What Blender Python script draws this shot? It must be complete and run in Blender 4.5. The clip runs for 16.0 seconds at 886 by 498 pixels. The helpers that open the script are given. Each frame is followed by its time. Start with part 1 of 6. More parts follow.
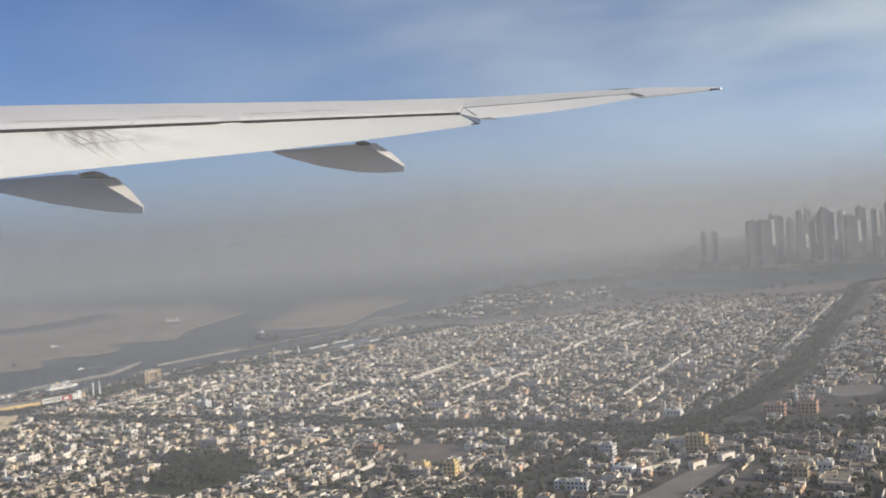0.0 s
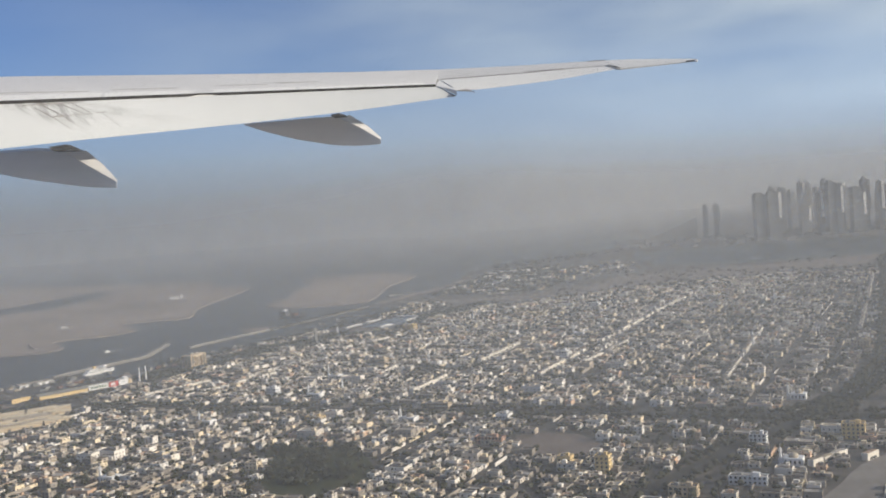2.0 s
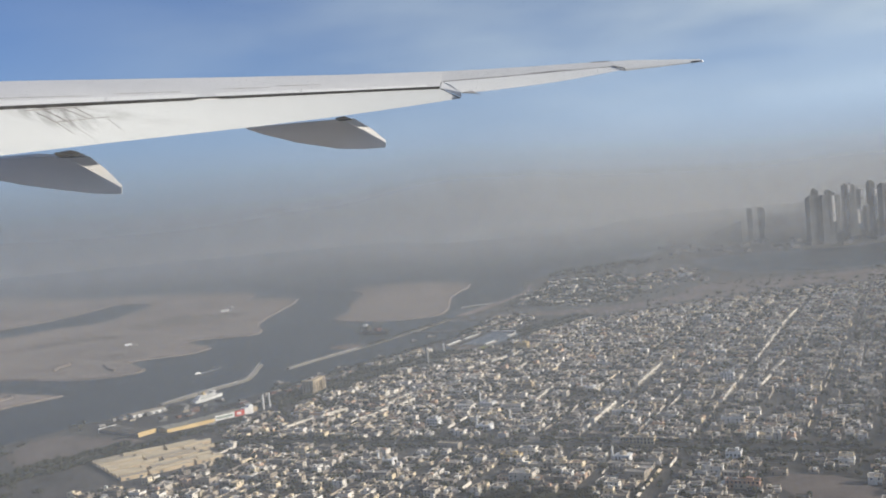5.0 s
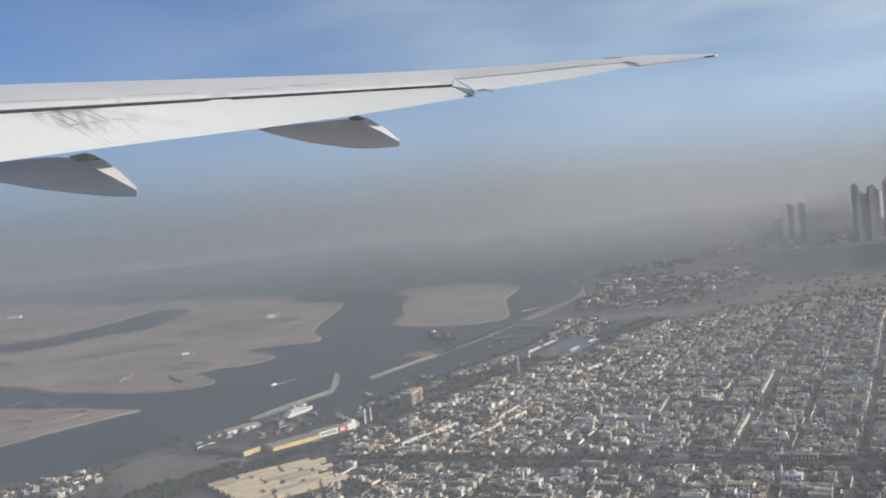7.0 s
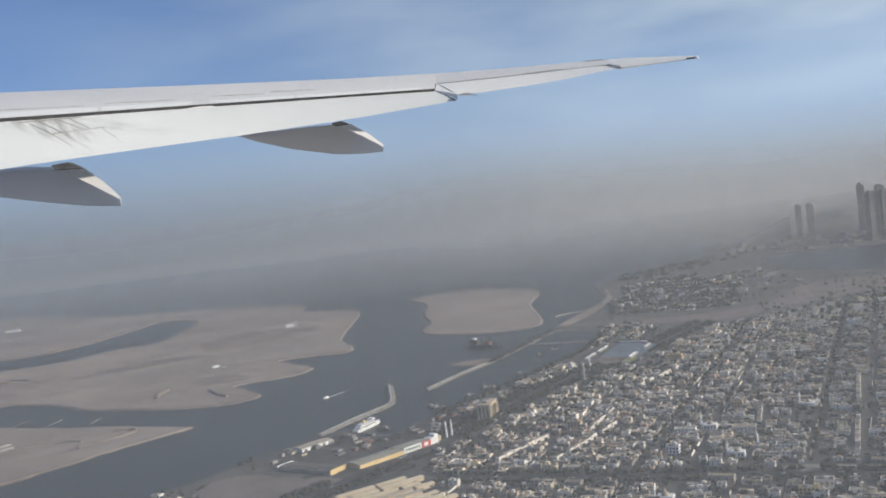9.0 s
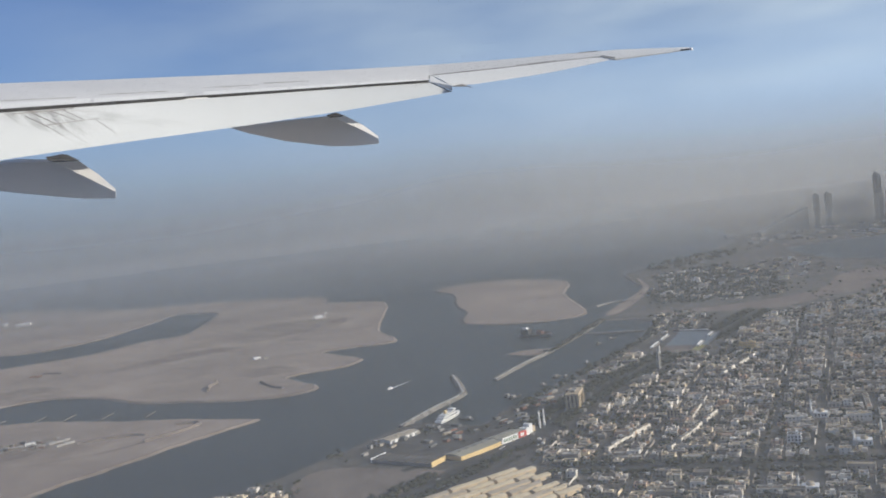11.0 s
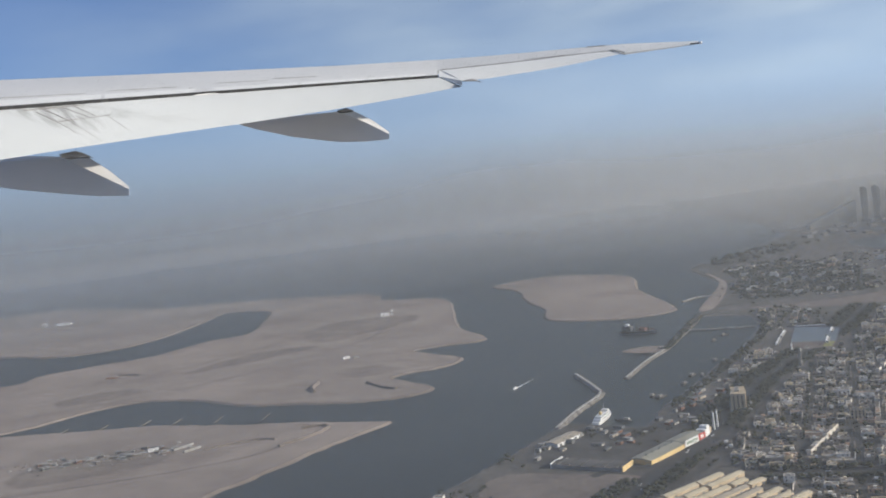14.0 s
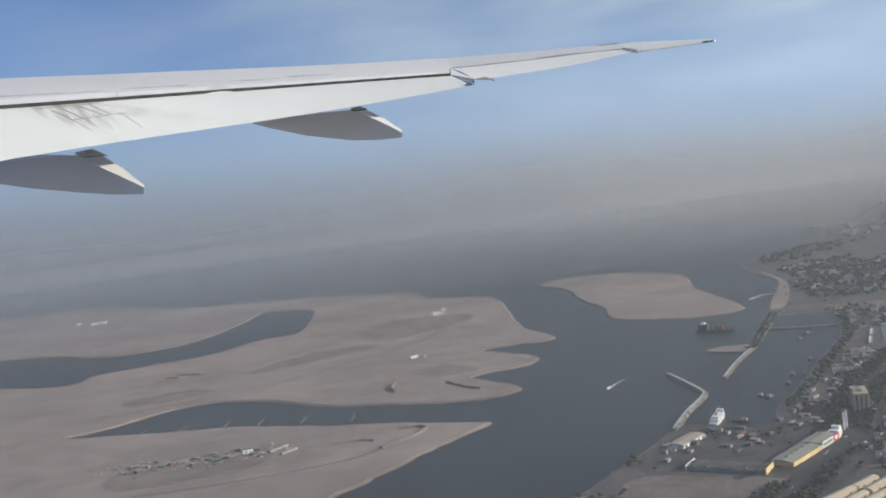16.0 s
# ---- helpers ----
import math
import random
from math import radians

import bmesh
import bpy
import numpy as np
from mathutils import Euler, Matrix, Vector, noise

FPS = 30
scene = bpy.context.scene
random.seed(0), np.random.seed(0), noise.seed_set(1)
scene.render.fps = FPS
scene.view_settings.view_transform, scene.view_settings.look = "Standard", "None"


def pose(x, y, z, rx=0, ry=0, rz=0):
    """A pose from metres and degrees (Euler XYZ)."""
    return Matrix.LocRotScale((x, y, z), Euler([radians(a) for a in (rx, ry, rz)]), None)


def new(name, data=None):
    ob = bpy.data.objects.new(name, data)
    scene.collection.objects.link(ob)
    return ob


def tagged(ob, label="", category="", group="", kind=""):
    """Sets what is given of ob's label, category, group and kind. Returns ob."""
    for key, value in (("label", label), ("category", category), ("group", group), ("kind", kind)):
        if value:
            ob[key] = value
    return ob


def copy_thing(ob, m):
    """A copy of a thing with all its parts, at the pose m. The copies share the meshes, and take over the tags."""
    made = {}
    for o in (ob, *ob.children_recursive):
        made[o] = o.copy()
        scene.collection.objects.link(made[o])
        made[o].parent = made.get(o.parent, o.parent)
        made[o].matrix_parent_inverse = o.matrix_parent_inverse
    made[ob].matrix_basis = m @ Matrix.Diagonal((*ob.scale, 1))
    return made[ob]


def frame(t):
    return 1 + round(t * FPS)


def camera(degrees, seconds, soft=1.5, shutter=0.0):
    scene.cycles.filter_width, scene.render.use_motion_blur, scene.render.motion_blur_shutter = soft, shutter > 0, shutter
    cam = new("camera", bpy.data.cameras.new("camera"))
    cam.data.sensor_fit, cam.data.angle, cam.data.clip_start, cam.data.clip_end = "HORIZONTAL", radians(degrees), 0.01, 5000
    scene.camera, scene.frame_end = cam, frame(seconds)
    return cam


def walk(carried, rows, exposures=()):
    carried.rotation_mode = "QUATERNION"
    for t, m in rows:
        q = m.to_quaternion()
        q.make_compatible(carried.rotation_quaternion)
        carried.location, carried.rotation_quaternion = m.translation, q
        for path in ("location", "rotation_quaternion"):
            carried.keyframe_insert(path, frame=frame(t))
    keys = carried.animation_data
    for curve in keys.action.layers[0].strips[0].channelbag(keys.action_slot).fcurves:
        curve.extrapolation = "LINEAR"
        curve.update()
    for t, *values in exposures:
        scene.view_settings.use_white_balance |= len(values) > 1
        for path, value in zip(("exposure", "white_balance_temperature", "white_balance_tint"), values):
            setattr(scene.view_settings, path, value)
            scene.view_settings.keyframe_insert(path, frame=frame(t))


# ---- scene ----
from mathutils import geometry

# ---------------------------------------------------------------- camera
cam = camera(45.94, 16.0, soft=1.8)
PATH = [
    (0.0, -3.52, 15.05, 93.56, 88.85, 4.37, 0.11),
    (0.5, -20.10, 22.59, 94.98, 88.32, 5.09, -1.09),
    (1.0, -36.65, 30.15, 96.47, 87.63, 5.35, -1.48),
    (1.5, -53.08, 37.73, 98.12, 87.23, 5.20, -1.69),
    (2.0, -69.39, 45.33, 100.01, 87.19, 4.61, -2.16),
    (2.5, -85.52, 52.95, 102.14, 87.19, 4.60, -2.98),
    (3.0, -101.51, 60.57, 104.49, 87.37, 4.60, -3.44),
    (3.5, -117.35, 68.20, 106.99, 87.33, 4.93, -3.59),
    (4.0, -133.08, 75.83, 109.55, 87.29, 4.86, -3.50),
    (6.5, -207.62, 113.25, 122.00, 87.05, 5.44, -3.06),
    (7.0, -222.54, 120.23, 124.01, 87.04, 5.74, -3.46),
    (7.5, -237.44, 127.13, 125.90, 87.15, 6.50, -3.66),
    (8.0, -252.31, 133.94, 127.62, 87.29, 6.62, -4.10),
    (8.5, -267.15, 140.66, 129.18, 87.22, 6.55, -4.71),
    (11.0, -339.61, 170.65, 131.16, 86.64, 6.63, -6.44),
    (11.5, -354.30, 176.47, 132.67, 86.53, 6.62, -6.55),
    (12.0, -369.04, 182.27, 134.26, 86.53, 6.47, -6.43),
    (12.5, -383.80, 188.02, 135.85, 86.66, 6.40, -6.98),
    (13.0, -398.60, 193.73, 137.37, 86.59, 6.32, -7.22),
    (13.5, -413.44, 199.38, 138.78, 86.44, 6.47, -7.31),
    (14.0, -428.33, 205.00, 140.11, 86.33, 6.92, -7.30),
    (14.5, -443.24, 210.58, 141.36, 86.34, 7.01, -7.48),
    (15.0, -458.18, 216.16, 142.59, 86.34, 7.16, -7.45),
    (15.5, -473.13, 221.74, 143.83, 86.39, 6.85, -7.45),
    (16.0, -488.09, 227.33, 145.09, 86.26, 6.93, -7.57),
]
EXPOSURE = 0.1
walk(cam, [(t, pose(x, y, z, rx, ry, rz)) for t, x, y, z, rx, ry, rz in PATH],
     exposures=[(0.0, EXPOSURE, 6600, 10), (4.0, EXPOSURE, 6370, 9), (8.5, EXPOSURE, 6200, 9), (16.0, EXPOSURE, 6150, 9)])

# ---------------------------------------------------------------- light
SUN_DIR = Vector((0.945, -0.33, 0.0)).normalized()
SUN_ELEV = radians(20)
to_sun = Vector((SUN_DIR.x * math.cos(SUN_ELEV), SUN_DIR.y * math.cos(SUN_ELEV), math.sin(SUN_ELEV)))
sun_data = bpy.data.lights.new("sun", "SUN")
sun_data.energy, sun_data.angle, sun_data.color = 5.0, radians(0.7), (1.0, 0.90, 0.76)
sun = new("sun", sun_data)
sun.matrix_basis = to_sun.to_track_quat("Z", "Y").to_matrix().to_4x4()

world = bpy.data.worlds.new("sky")
scene.cycles.transparent_max_bounces = 24
scene.world = world
world.use_nodes = True
wn, wl = world.node_tree.nodes, world.node_tree.links
wn.clear()
sky = wn.new("ShaderNodeTexSky")
sky.sky_type, sky.sun_disc = "NISHITA", False
sky.sun_elevation, sky.sun_rotation = SUN_ELEV, math.atan2(SUN_DIR.x, SUN_DIR.y)
sky.altitude, sky.air_density, sky.dust_density, sky.ozone_density = 100, 1.0, 0.3, 8.0
bg = wn.new("ShaderNodeBackground")
bg.inputs["Strength"].default_value = 0.094
wo = wn.new("ShaderNodeOutputWorld")
tint = wn.new("ShaderNodeMixRGB")
tint.blend_type, tint.inputs[0].default_value, tint.inputs[2].default_value = "MULTIPLY", 1.0, (1.26, 0.94, 0.95, 1)
wl.new(sky.outputs[0], tint.inputs[1])
# thin cirrus, streaked, denser towards the sun's side
wc = wn.new("ShaderNodeTexCoord")
wm = wn.new("ShaderNodeMapping")
wm.inputs["Rotation"].default_value, wm.inputs["Scale"].default_value = (0, radians(-14), radians(20)), (1.6, 1.6, 6)
wz = wn.new("ShaderNodeTexNoise")
wz.inputs["Scale"].default_value, wz.inputs["Detail"].default_value, wz.inputs["Roughness"].default_value = 2.6, 3, 0.5
wl.new(wc.outputs["Generated"], wm.inputs[0])
wl.new(wm.outputs[0], wz.inputs["Vector"])
wr = wn.new("ShaderNodeMapRange")
wr.inputs["From Min"].default_value, wr.inputs["From Max"].default_value = 0.34, 0.80
wr.inputs["To Min"].default_value = 0.30
wl.new(wz.outputs[0], wr.inputs["Value"])
wx = wn.new("ShaderNodeSeparateXYZ")
wl.new(wc.outputs["Generated"], wx.inputs[0])
ws = wn.new("ShaderNodeMapRange")
ws.inputs["From Min"].default_value, ws.inputs["From Max"].default_value = -0.35, 0.42
ws.inputs["To Min"].default_value, ws.inputs["To Max"].default_value = 0.06, 1.15
wl.new(wx.outputs[0], ws.inputs["Value"])
wf = wn.new("ShaderNodeMath")
wf.operation, wf.use_clamp = "MULTIPLY", True
wl.new(wr.outputs[0], wf.inputs[0])
wl.new(ws.outputs[0], wf.inputs[1])
cirrus = wn.new("ShaderNodeMixRGB")
cirrus.inputs[2].default_value = (5.6, 6.35, 6.8, 1)
wl.new(wf.outputs[0], cirrus.inputs[0])
wl.new(tint.outputs[0], cirrus.inputs[1])
wl.new(cirrus.outputs[0], bg.inputs["Color"])
wl.new(bg.outputs[0], wo.inputs["Surface"])


# ---------------------------------------------------------------- materials
def nodes_of(name):
    m = bpy.data.materials.new(name)
    m.use_nodes = True
    n, l = m.node_tree.nodes, m.node_tree.links
    n.clear()
    return m, n, l, n.new("ShaderNodeOutputMaterial")


def ramp(n, stops):
    r = n.new("ShaderNodeValToRGB")
    e = r.color_ramp.elements
    while len(e) < len(stops):
        e.new(0.5)
    for k, (p, c) in enumerate(stops):
        e[k].position, e[k].color = p, (*c, 1) if len(c) == 3 else c
    return r


def surface(name, c1, c2, scale, rough=0.85, metal=0.0, fine=6.0, bump=0.3, vary=None, spec=0.3, stretch=None):
    """A weathered surface: two colours mixed by coarse and fine noise; vary: 'island' or 'object' shifts the value piece by piece."""
    m, n, l, out = nodes_of(name)
    b = n.new("ShaderNodeBsdfPrincipled")
    co = n.new("ShaderNodeTexCoord")
    src = co.outputs["Object"]
    if stretch:
        mp = n.new("ShaderNodeMapping")
        mp.inputs["Scale"].default_value = stretch
        l.new(src, mp.inputs[0])
        src = mp.outputs[0]
    a = n.new("ShaderNodeTexNoise")
    a.inputs["Scale"].default_value, a.inputs["Detail"].default_value = scale, 5
    f = n.new("ShaderNodeTexNoise")
    f.inputs["Scale"].default_value, f.inputs["Detail"].default_value = scale * fine, 4
    l.new(src, a.inputs["Vector"]), l.new(src, f.inputs["Vector"])
    mx = n.new("ShaderNodeMath")
    mx.operation = "MULTIPLY_ADD"
    mx.inputs[1].default_value = 0.45
    l.new(f.outputs[0], mx.inputs[0])
    sc = n.new("ShaderNodeMath")
    sc.operation = "MULTIPLY"
    sc.inputs[1].default_value = 0.6
    l.new(a.outputs[0], sc.inputs[0])
    l.new(sc.outputs[0], mx.inputs[2])
    r = ramp(n, [(0.36, c1), (0.68, c2)])
    l.new(mx.outputs[0], r.inputs[0])
    col = r.outputs[0]
    if vary:
        src_v = n.new("ShaderNodeNewGeometry").outputs["Random Per Island"] if vary == "island" else n.new("ShaderNodeObjectInfo").outputs["Random"]
        v = ramp(n, [(0.0, (0.30, 0.28, 0.265)), (0.2, (0.42, 0.39, 0.36)), (0.38, (0.56, 0.5, 0.43)), (0.52, (0.72, 0.69, 0.65)), (0.62, (1.0, 0.98, 0.95)), (0.8, (1.0, 0.89, 0.69)), (0.92, (0.8, 0.58, 0.44)), (0.96, (1, 1, 1))])
        v.color_ramp.interpolation = "CONSTANT"
        l.new(src_v, v.inputs[0])
        mm = n.new("ShaderNodeMixRGB")
        mm.blend_type, mm.inputs[0].default_value = "MULTIPLY", 1.0
        l.new(col, mm.inputs[1]), l.new(v.outputs[0], mm.inputs[2])
        col = mm.outputs[0]
    l.new(col, b.inputs["Base Color"])
    b.inputs["Roughness"].default_value, b.inputs["Metallic"].default_value = rough, metal
    b.inputs["Specular IOR Level"].default_value = spec
    if bump:
        bp = n.new("ShaderNodeBump")
        bp.inputs["Strength"].default_value, bp.inputs["Distance"].default_value = bump, 0.2 / scale * 0.2
        l.new(f.outputs[0], bp.inputs["Height"])
        l.new(bp.outputs[0], b.inputs["Normal"])
    l.new(b.outputs[0], out.inputs[0])
    return m


M = {}
M["city_soil"] = surface("city_soil", (0.05, 0.046, 0.042), (0.135, 0.12, 0.106), 0.035, fine=9, bump=0.4)
M["sand"] = surface("reclaimed_sand", (0.215, 0.17, 0.141), (0.325, 0.264, 0.219), 0.010, fine=5, bump=0.05)
# Pale surface of the unseen bank that bounces light onto the wing.
M["bounce_bank"] = surface("light_bounce_sand", (0.38, 0.34, 0.30), (0.48, 0.44, 0.39), 0.004, fine=5, bump=0)
M["damp_sand"] = surface("damp_sand", (0.15, 0.118, 0.098), (0.26, 0.21, 0.172), 0.02, fine=5, bump=0.05)
M["bare"] = surface("bare_earth", (0.118, 0.096, 0.083), (0.215, 0.174, 0.147), 0.05, fine=8)
M["asphalt"] = surface("asphalt", (0.035, 0.034, 0.033), (0.065, 0.062, 0.058), 0.08, fine=10, bump=0.2)
M["paving"] = surface("pale_paving", (0.17, 0.15, 0.13), (0.25, 0.23, 0.205), 0.06, fine=8, bump=0.2)
M["dark_paving"] = surface("stained_paving", (0.022, 0.02, 0.019), (0.11, 0.10, 0.092), 0.07, fine=10, bump=0.2)
M["dry_grass"] = surface("dry_yellow_grass", (0.20, 0.19, 0.07), (0.32, 0.30, 0.12), 0.2, fine=6)
M["grass"] = surface("park_grass", (0.03, 0.035, 0.014), (0.07, 0.07, 0.03), 0.08, fine=8)
M["wall"] = surface("painted_render", (0.72, 0.665, 0.58), (0.87, 0.835, 0.77), 0.35, vary="island", bump=0.1)
M["wall_one"] = surface("painted_render_villa", (0.72, 0.665, 0.58), (0.87, 0.835, 0.77), 0.35, vary="object", bump=0.1)
M["roof"] = surface("dusty_roof", (0.22, 0.20, 0.178), (0.47, 0.44, 0.395), 0.25, vary="island", bump=0.1)
M["roof_one"] = surface("dusty_roof_villa", (0.22, 0.20, 0.178), (0.47, 0.44, 0.395), 0.25, vary="object", bump=0.1)
M["glass"] = surface("dark_window_glass", (0.015, 0.018, 0.022), (0.05, 0.055, 0.06), 0.8, rough=0.15, bump=0, spec=0.5)
M["door"] = surface("brown_door_paint", (0.08, 0.045, 0.025), (0.16, 0.09, 0.05), 2.0, rough=0.5, bump=0)
M["tank"] = surface("white_tank_plastic", (0.6, 0.58, 0.54), (0.8, 0.79, 0.76), 1.5, rough=0.45, bump=0)
M["leaf"] = surface("dusty_foliage", (0.026, 0.028, 0.019), (0.066, 0.067, 0.046), 0.5, rough=0.9, bump=0.4, spec=0.1)
M["bark"] = surface("palm_bark", (0.06, 0.045, 0.03), (0.14, 0.11, 0.08), 2.0)
M["rock"] = surface("armour_rock", (0.13, 0.12, 0.105), (0.30, 0.275, 0.245), 0.5, vary=None, bump=0.8)
M["concrete"] = surface("grey_concrete", (0.22, 0.21, 0.195), (0.36, 0.345, 0.32), 0.2, bump=0.15)
M["pale_concrete"] = surface("pale_concrete", (0.36, 0.34, 0.31), (0.52, 0.50, 0.46), 0.2, bump=0.15)
M["old_roof"] = surface("dark_weathered_sheet_roof", (0.06, 0.056, 0.052), (0.12, 0.11, 0.10), 0.15, rough=0.8, bump=0.2)
M["shed_roof"] = surface("straw_coloured_sheet_roof", (0.50, 0.42, 0.28), (0.68, 0.58, 0.41), 0.12, rough=0.6, bump=0.1)
M["sign_green"] = surface("faded_green_letter_paint", (0.10, 0.16, 0.10), (0.18, 0.25, 0.17), 0.5, rough=0.6, bump=0)
M["beige_metal"] = surface("beige_sheet_roof", (0.34, 0.29, 0.215), (0.46, 0.40, 0.31), 0.12, rough=0.6, bump=0.1)
M["grey_metal"] = surface("grey_sheet_roof", (0.09, 0.093, 0.093), (0.15, 0.153, 0.15), 0.1, rough=0.55, bump=0.1)
M["green_metal"] = surface("pale_olive_sheet_roof", (0.25, 0.235, 0.18), (0.35, 0.33, 0.26), 0.1, rough=0.6, bump=0.1)
M["yellow_wall"] = surface("ochre_wall_paint", (0.62, 0.44, 0.19), (0.76, 0.58, 0.30), 0.2, bump=0.1)
M["salmon_wall"] = surface("salmon_wall_paint", (0.50, 0.29, 0.19), (0.64, 0.40, 0.27), 0.2, bump=0.1)
M["white"] = surface("white_paint", (0.70, 0.69, 0.66), (0.84, 0.83, 0.81), 0.3, rough=0.5, bump=0.05)
M["red"] = surface("red_paint", (0.42, 0.05, 0.04), (0.55, 0.09, 0.07), 0.5, rough=0.5, bump=0)
M["dark_steel"] = surface("dark_steel", (0.03, 0.03, 0.032), (0.09, 0.085, 0.08), 0.3, rough=0.6)
M["rust"] = surface("rusty_steel", (0.10, 0.045, 0.03), (0.22, 0.11, 0.07), 0.4, rough=0.8)
M["cream"] = surface("cream_render", (0.62, 0.56, 0.46), (0.78, 0.73, 0.64), 0.35, rough=0.8, bump=0.05)
M["hotel"] = surface("sandstone_cladding", (0.44, 0.34, 0.22), (0.58, 0.47, 0.32), 0.25, bump=0.1)
M["tower"] = surface("grey_tower_cladding", (0.08, 0.084, 0.092), (0.17, 0.174, 0.182), 0.05, rough=0.5, bump=0, vary=None)
M["tower_glass"] = surface("grey_tower_glass", (0.075, 0.08, 0.09), (0.13, 0.136, 0.146), 0.05, rough=0.4, bump=0)
# Near-white tint painted where tower edges catch the sun.
M["tower_pale"] = surface("sunlit_edge_tint", (0.68, 0.66, 0.62), (0.82, 0.80, 0.76), 0.05, rough=0.5, bump=0)
M["pool"] = surface("blue_sports_court", (0.075, 0.095, 0.12), (0.11, 0.135, 0.162), 0.1, rough=0.4, bump=0)
# Wing paints are toned part by part to offset how light falls there.
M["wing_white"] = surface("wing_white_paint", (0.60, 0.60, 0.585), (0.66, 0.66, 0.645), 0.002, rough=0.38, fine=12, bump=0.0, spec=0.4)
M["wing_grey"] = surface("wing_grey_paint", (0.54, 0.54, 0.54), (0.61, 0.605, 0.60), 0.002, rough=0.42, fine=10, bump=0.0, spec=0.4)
# Lightened and warmed in place of light bounced onto the shaded sides.
M["fairing"] = surface("fairing_paint_brightened", (0.70, 0.685, 0.665), (0.76, 0.745, 0.725), 0.002, rough=0.4, fine=10, bump=0.0, spec=0.4)
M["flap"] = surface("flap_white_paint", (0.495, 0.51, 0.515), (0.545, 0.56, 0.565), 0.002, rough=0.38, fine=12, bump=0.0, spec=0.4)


def add_soot(m, centre, across, down, amount):
    """Smudged exhaust soot on a paint: an uneven patch round a centre, drawn out along the airflow."""
    n, l = m.node_tree.nodes, m.node_tree.links
    b = next(k for k in n if k.type == "BSDF_PRINCIPLED")
    old = b.inputs["Base Color"].links[0].from_socket
    co = n.new("ShaderNodeTexCoord")
    off = n.new("ShaderNodeVectorMath")
    off.operation = "SUBTRACT"
    off.inputs[1].default_value = centre
    l.new(co.outputs["Object"], off.inputs[0])
    xy = n.new("ShaderNodeCombineXYZ")
    for k, axis in enumerate((across, down)):
        dot = n.new("ShaderNodeVectorMath")
        dot.operation = "DOT_PRODUCT"
        dot.inputs[1].default_value = axis
        l.new(off.outputs[0], dot.inputs[0])
        l.new(dot.outputs["Value"], xy.inputs[k])
    length = n.new("ShaderNodeVectorMath")
    length.operation = "LENGTH"
    l.new(xy.outputs[0], length.inputs[0])
    fall = n.new("ShaderNodeMapRange")
    fall.interpolation_type = "SMOOTHSTEP"
    fall.inputs["From Min"].default_value, fall.inputs["From Max"].default_value = 1.0, 0.15
    l.new(length.outputs["Value"], fall.inputs["Value"])
    mp = n.new("ShaderNodeMapping")
    mp.inputs["Rotation"].default_value, mp.inputs["Scale"].default_value = (0, 0, 0.35), (3.2, 0.55, 1)
    l.new(xy.outputs[0], mp.inputs[0])
    nz = n.new("ShaderNodeTexNoise")
    nz.inputs["Scale"].default_value, nz.inputs["Detail"].default_value = 1.6, 4
    l.new(mp.outputs[0], nz.inputs["Vector"])
    cut = n.new("ShaderNodeMapRange")
    cut.inputs["From Min"].default_value, cut.inputs["From Max"].default_value = 0.38, 0.66
    cut.inputs["To Max"].default_value = amount
    l.new(nz.outputs[0], cut.inputs["Value"])
    fac = n.new("ShaderNodeMath")
    fac.operation, fac.use_clamp = "MULTIPLY", True
    l.new(fall.outputs[0], fac.inputs[0]), l.new(cut.outputs[0], fac.inputs[1])
    mx = n.new("ShaderNodeMixRGB")
    mx.inputs[2].default_value = (0.16, 0.155, 0.15, 1)
    l.new(fac.outputs[0], mx.inputs[0]), l.new(old, mx.inputs[1])
    l.new(mx.outputs[0], b.inputs["Base Color"])


# Brighter white that makes up for the aileron lying in weaker light.
M["aileron"] = surface("aileron_white_brightened", (0.68, 0.68, 0.665), (0.73, 0.73, 0.715), 0.002, rough=0.38, fine=12, bump=0.0, spec=0.4)
M["soot"] = surface("soot_stain", (0.17, 0.165, 0.16), (0.36, 0.35, 0.34), 0.02, rough=0.7, bump=0)
# Near-black colour in place of shade inside gaps; also on thin edges.
M["gap"] = surface("gap_and_edge_dark", (0.02, 0.02, 0.022), (0.06, 0.06, 0.06), 0.02, rough=0.8, bump=0)
M["lens"] = surface("lamp_lens", (0.7, 0.72, 0.75), (0.9, 0.9, 0.9), 0.2, rough=0.1, bump=0, spec=0.6)


def car_paint(name, c):
    return surface(name, tuple(v * 0.85 for v in c), c, 1.0, rough=0.3, bump=0, spec=0.5)


CARS = [car_paint("white_car_paint", (0.8, 0.8, 0.79)), car_paint("silver_car_paint", (0.5, 0.5, 0.5)), car_paint("dark_car_paint", (0.06, 0.06, 0.07)), car_paint("beige_car_paint", (0.6, 0.52, 0.4))]


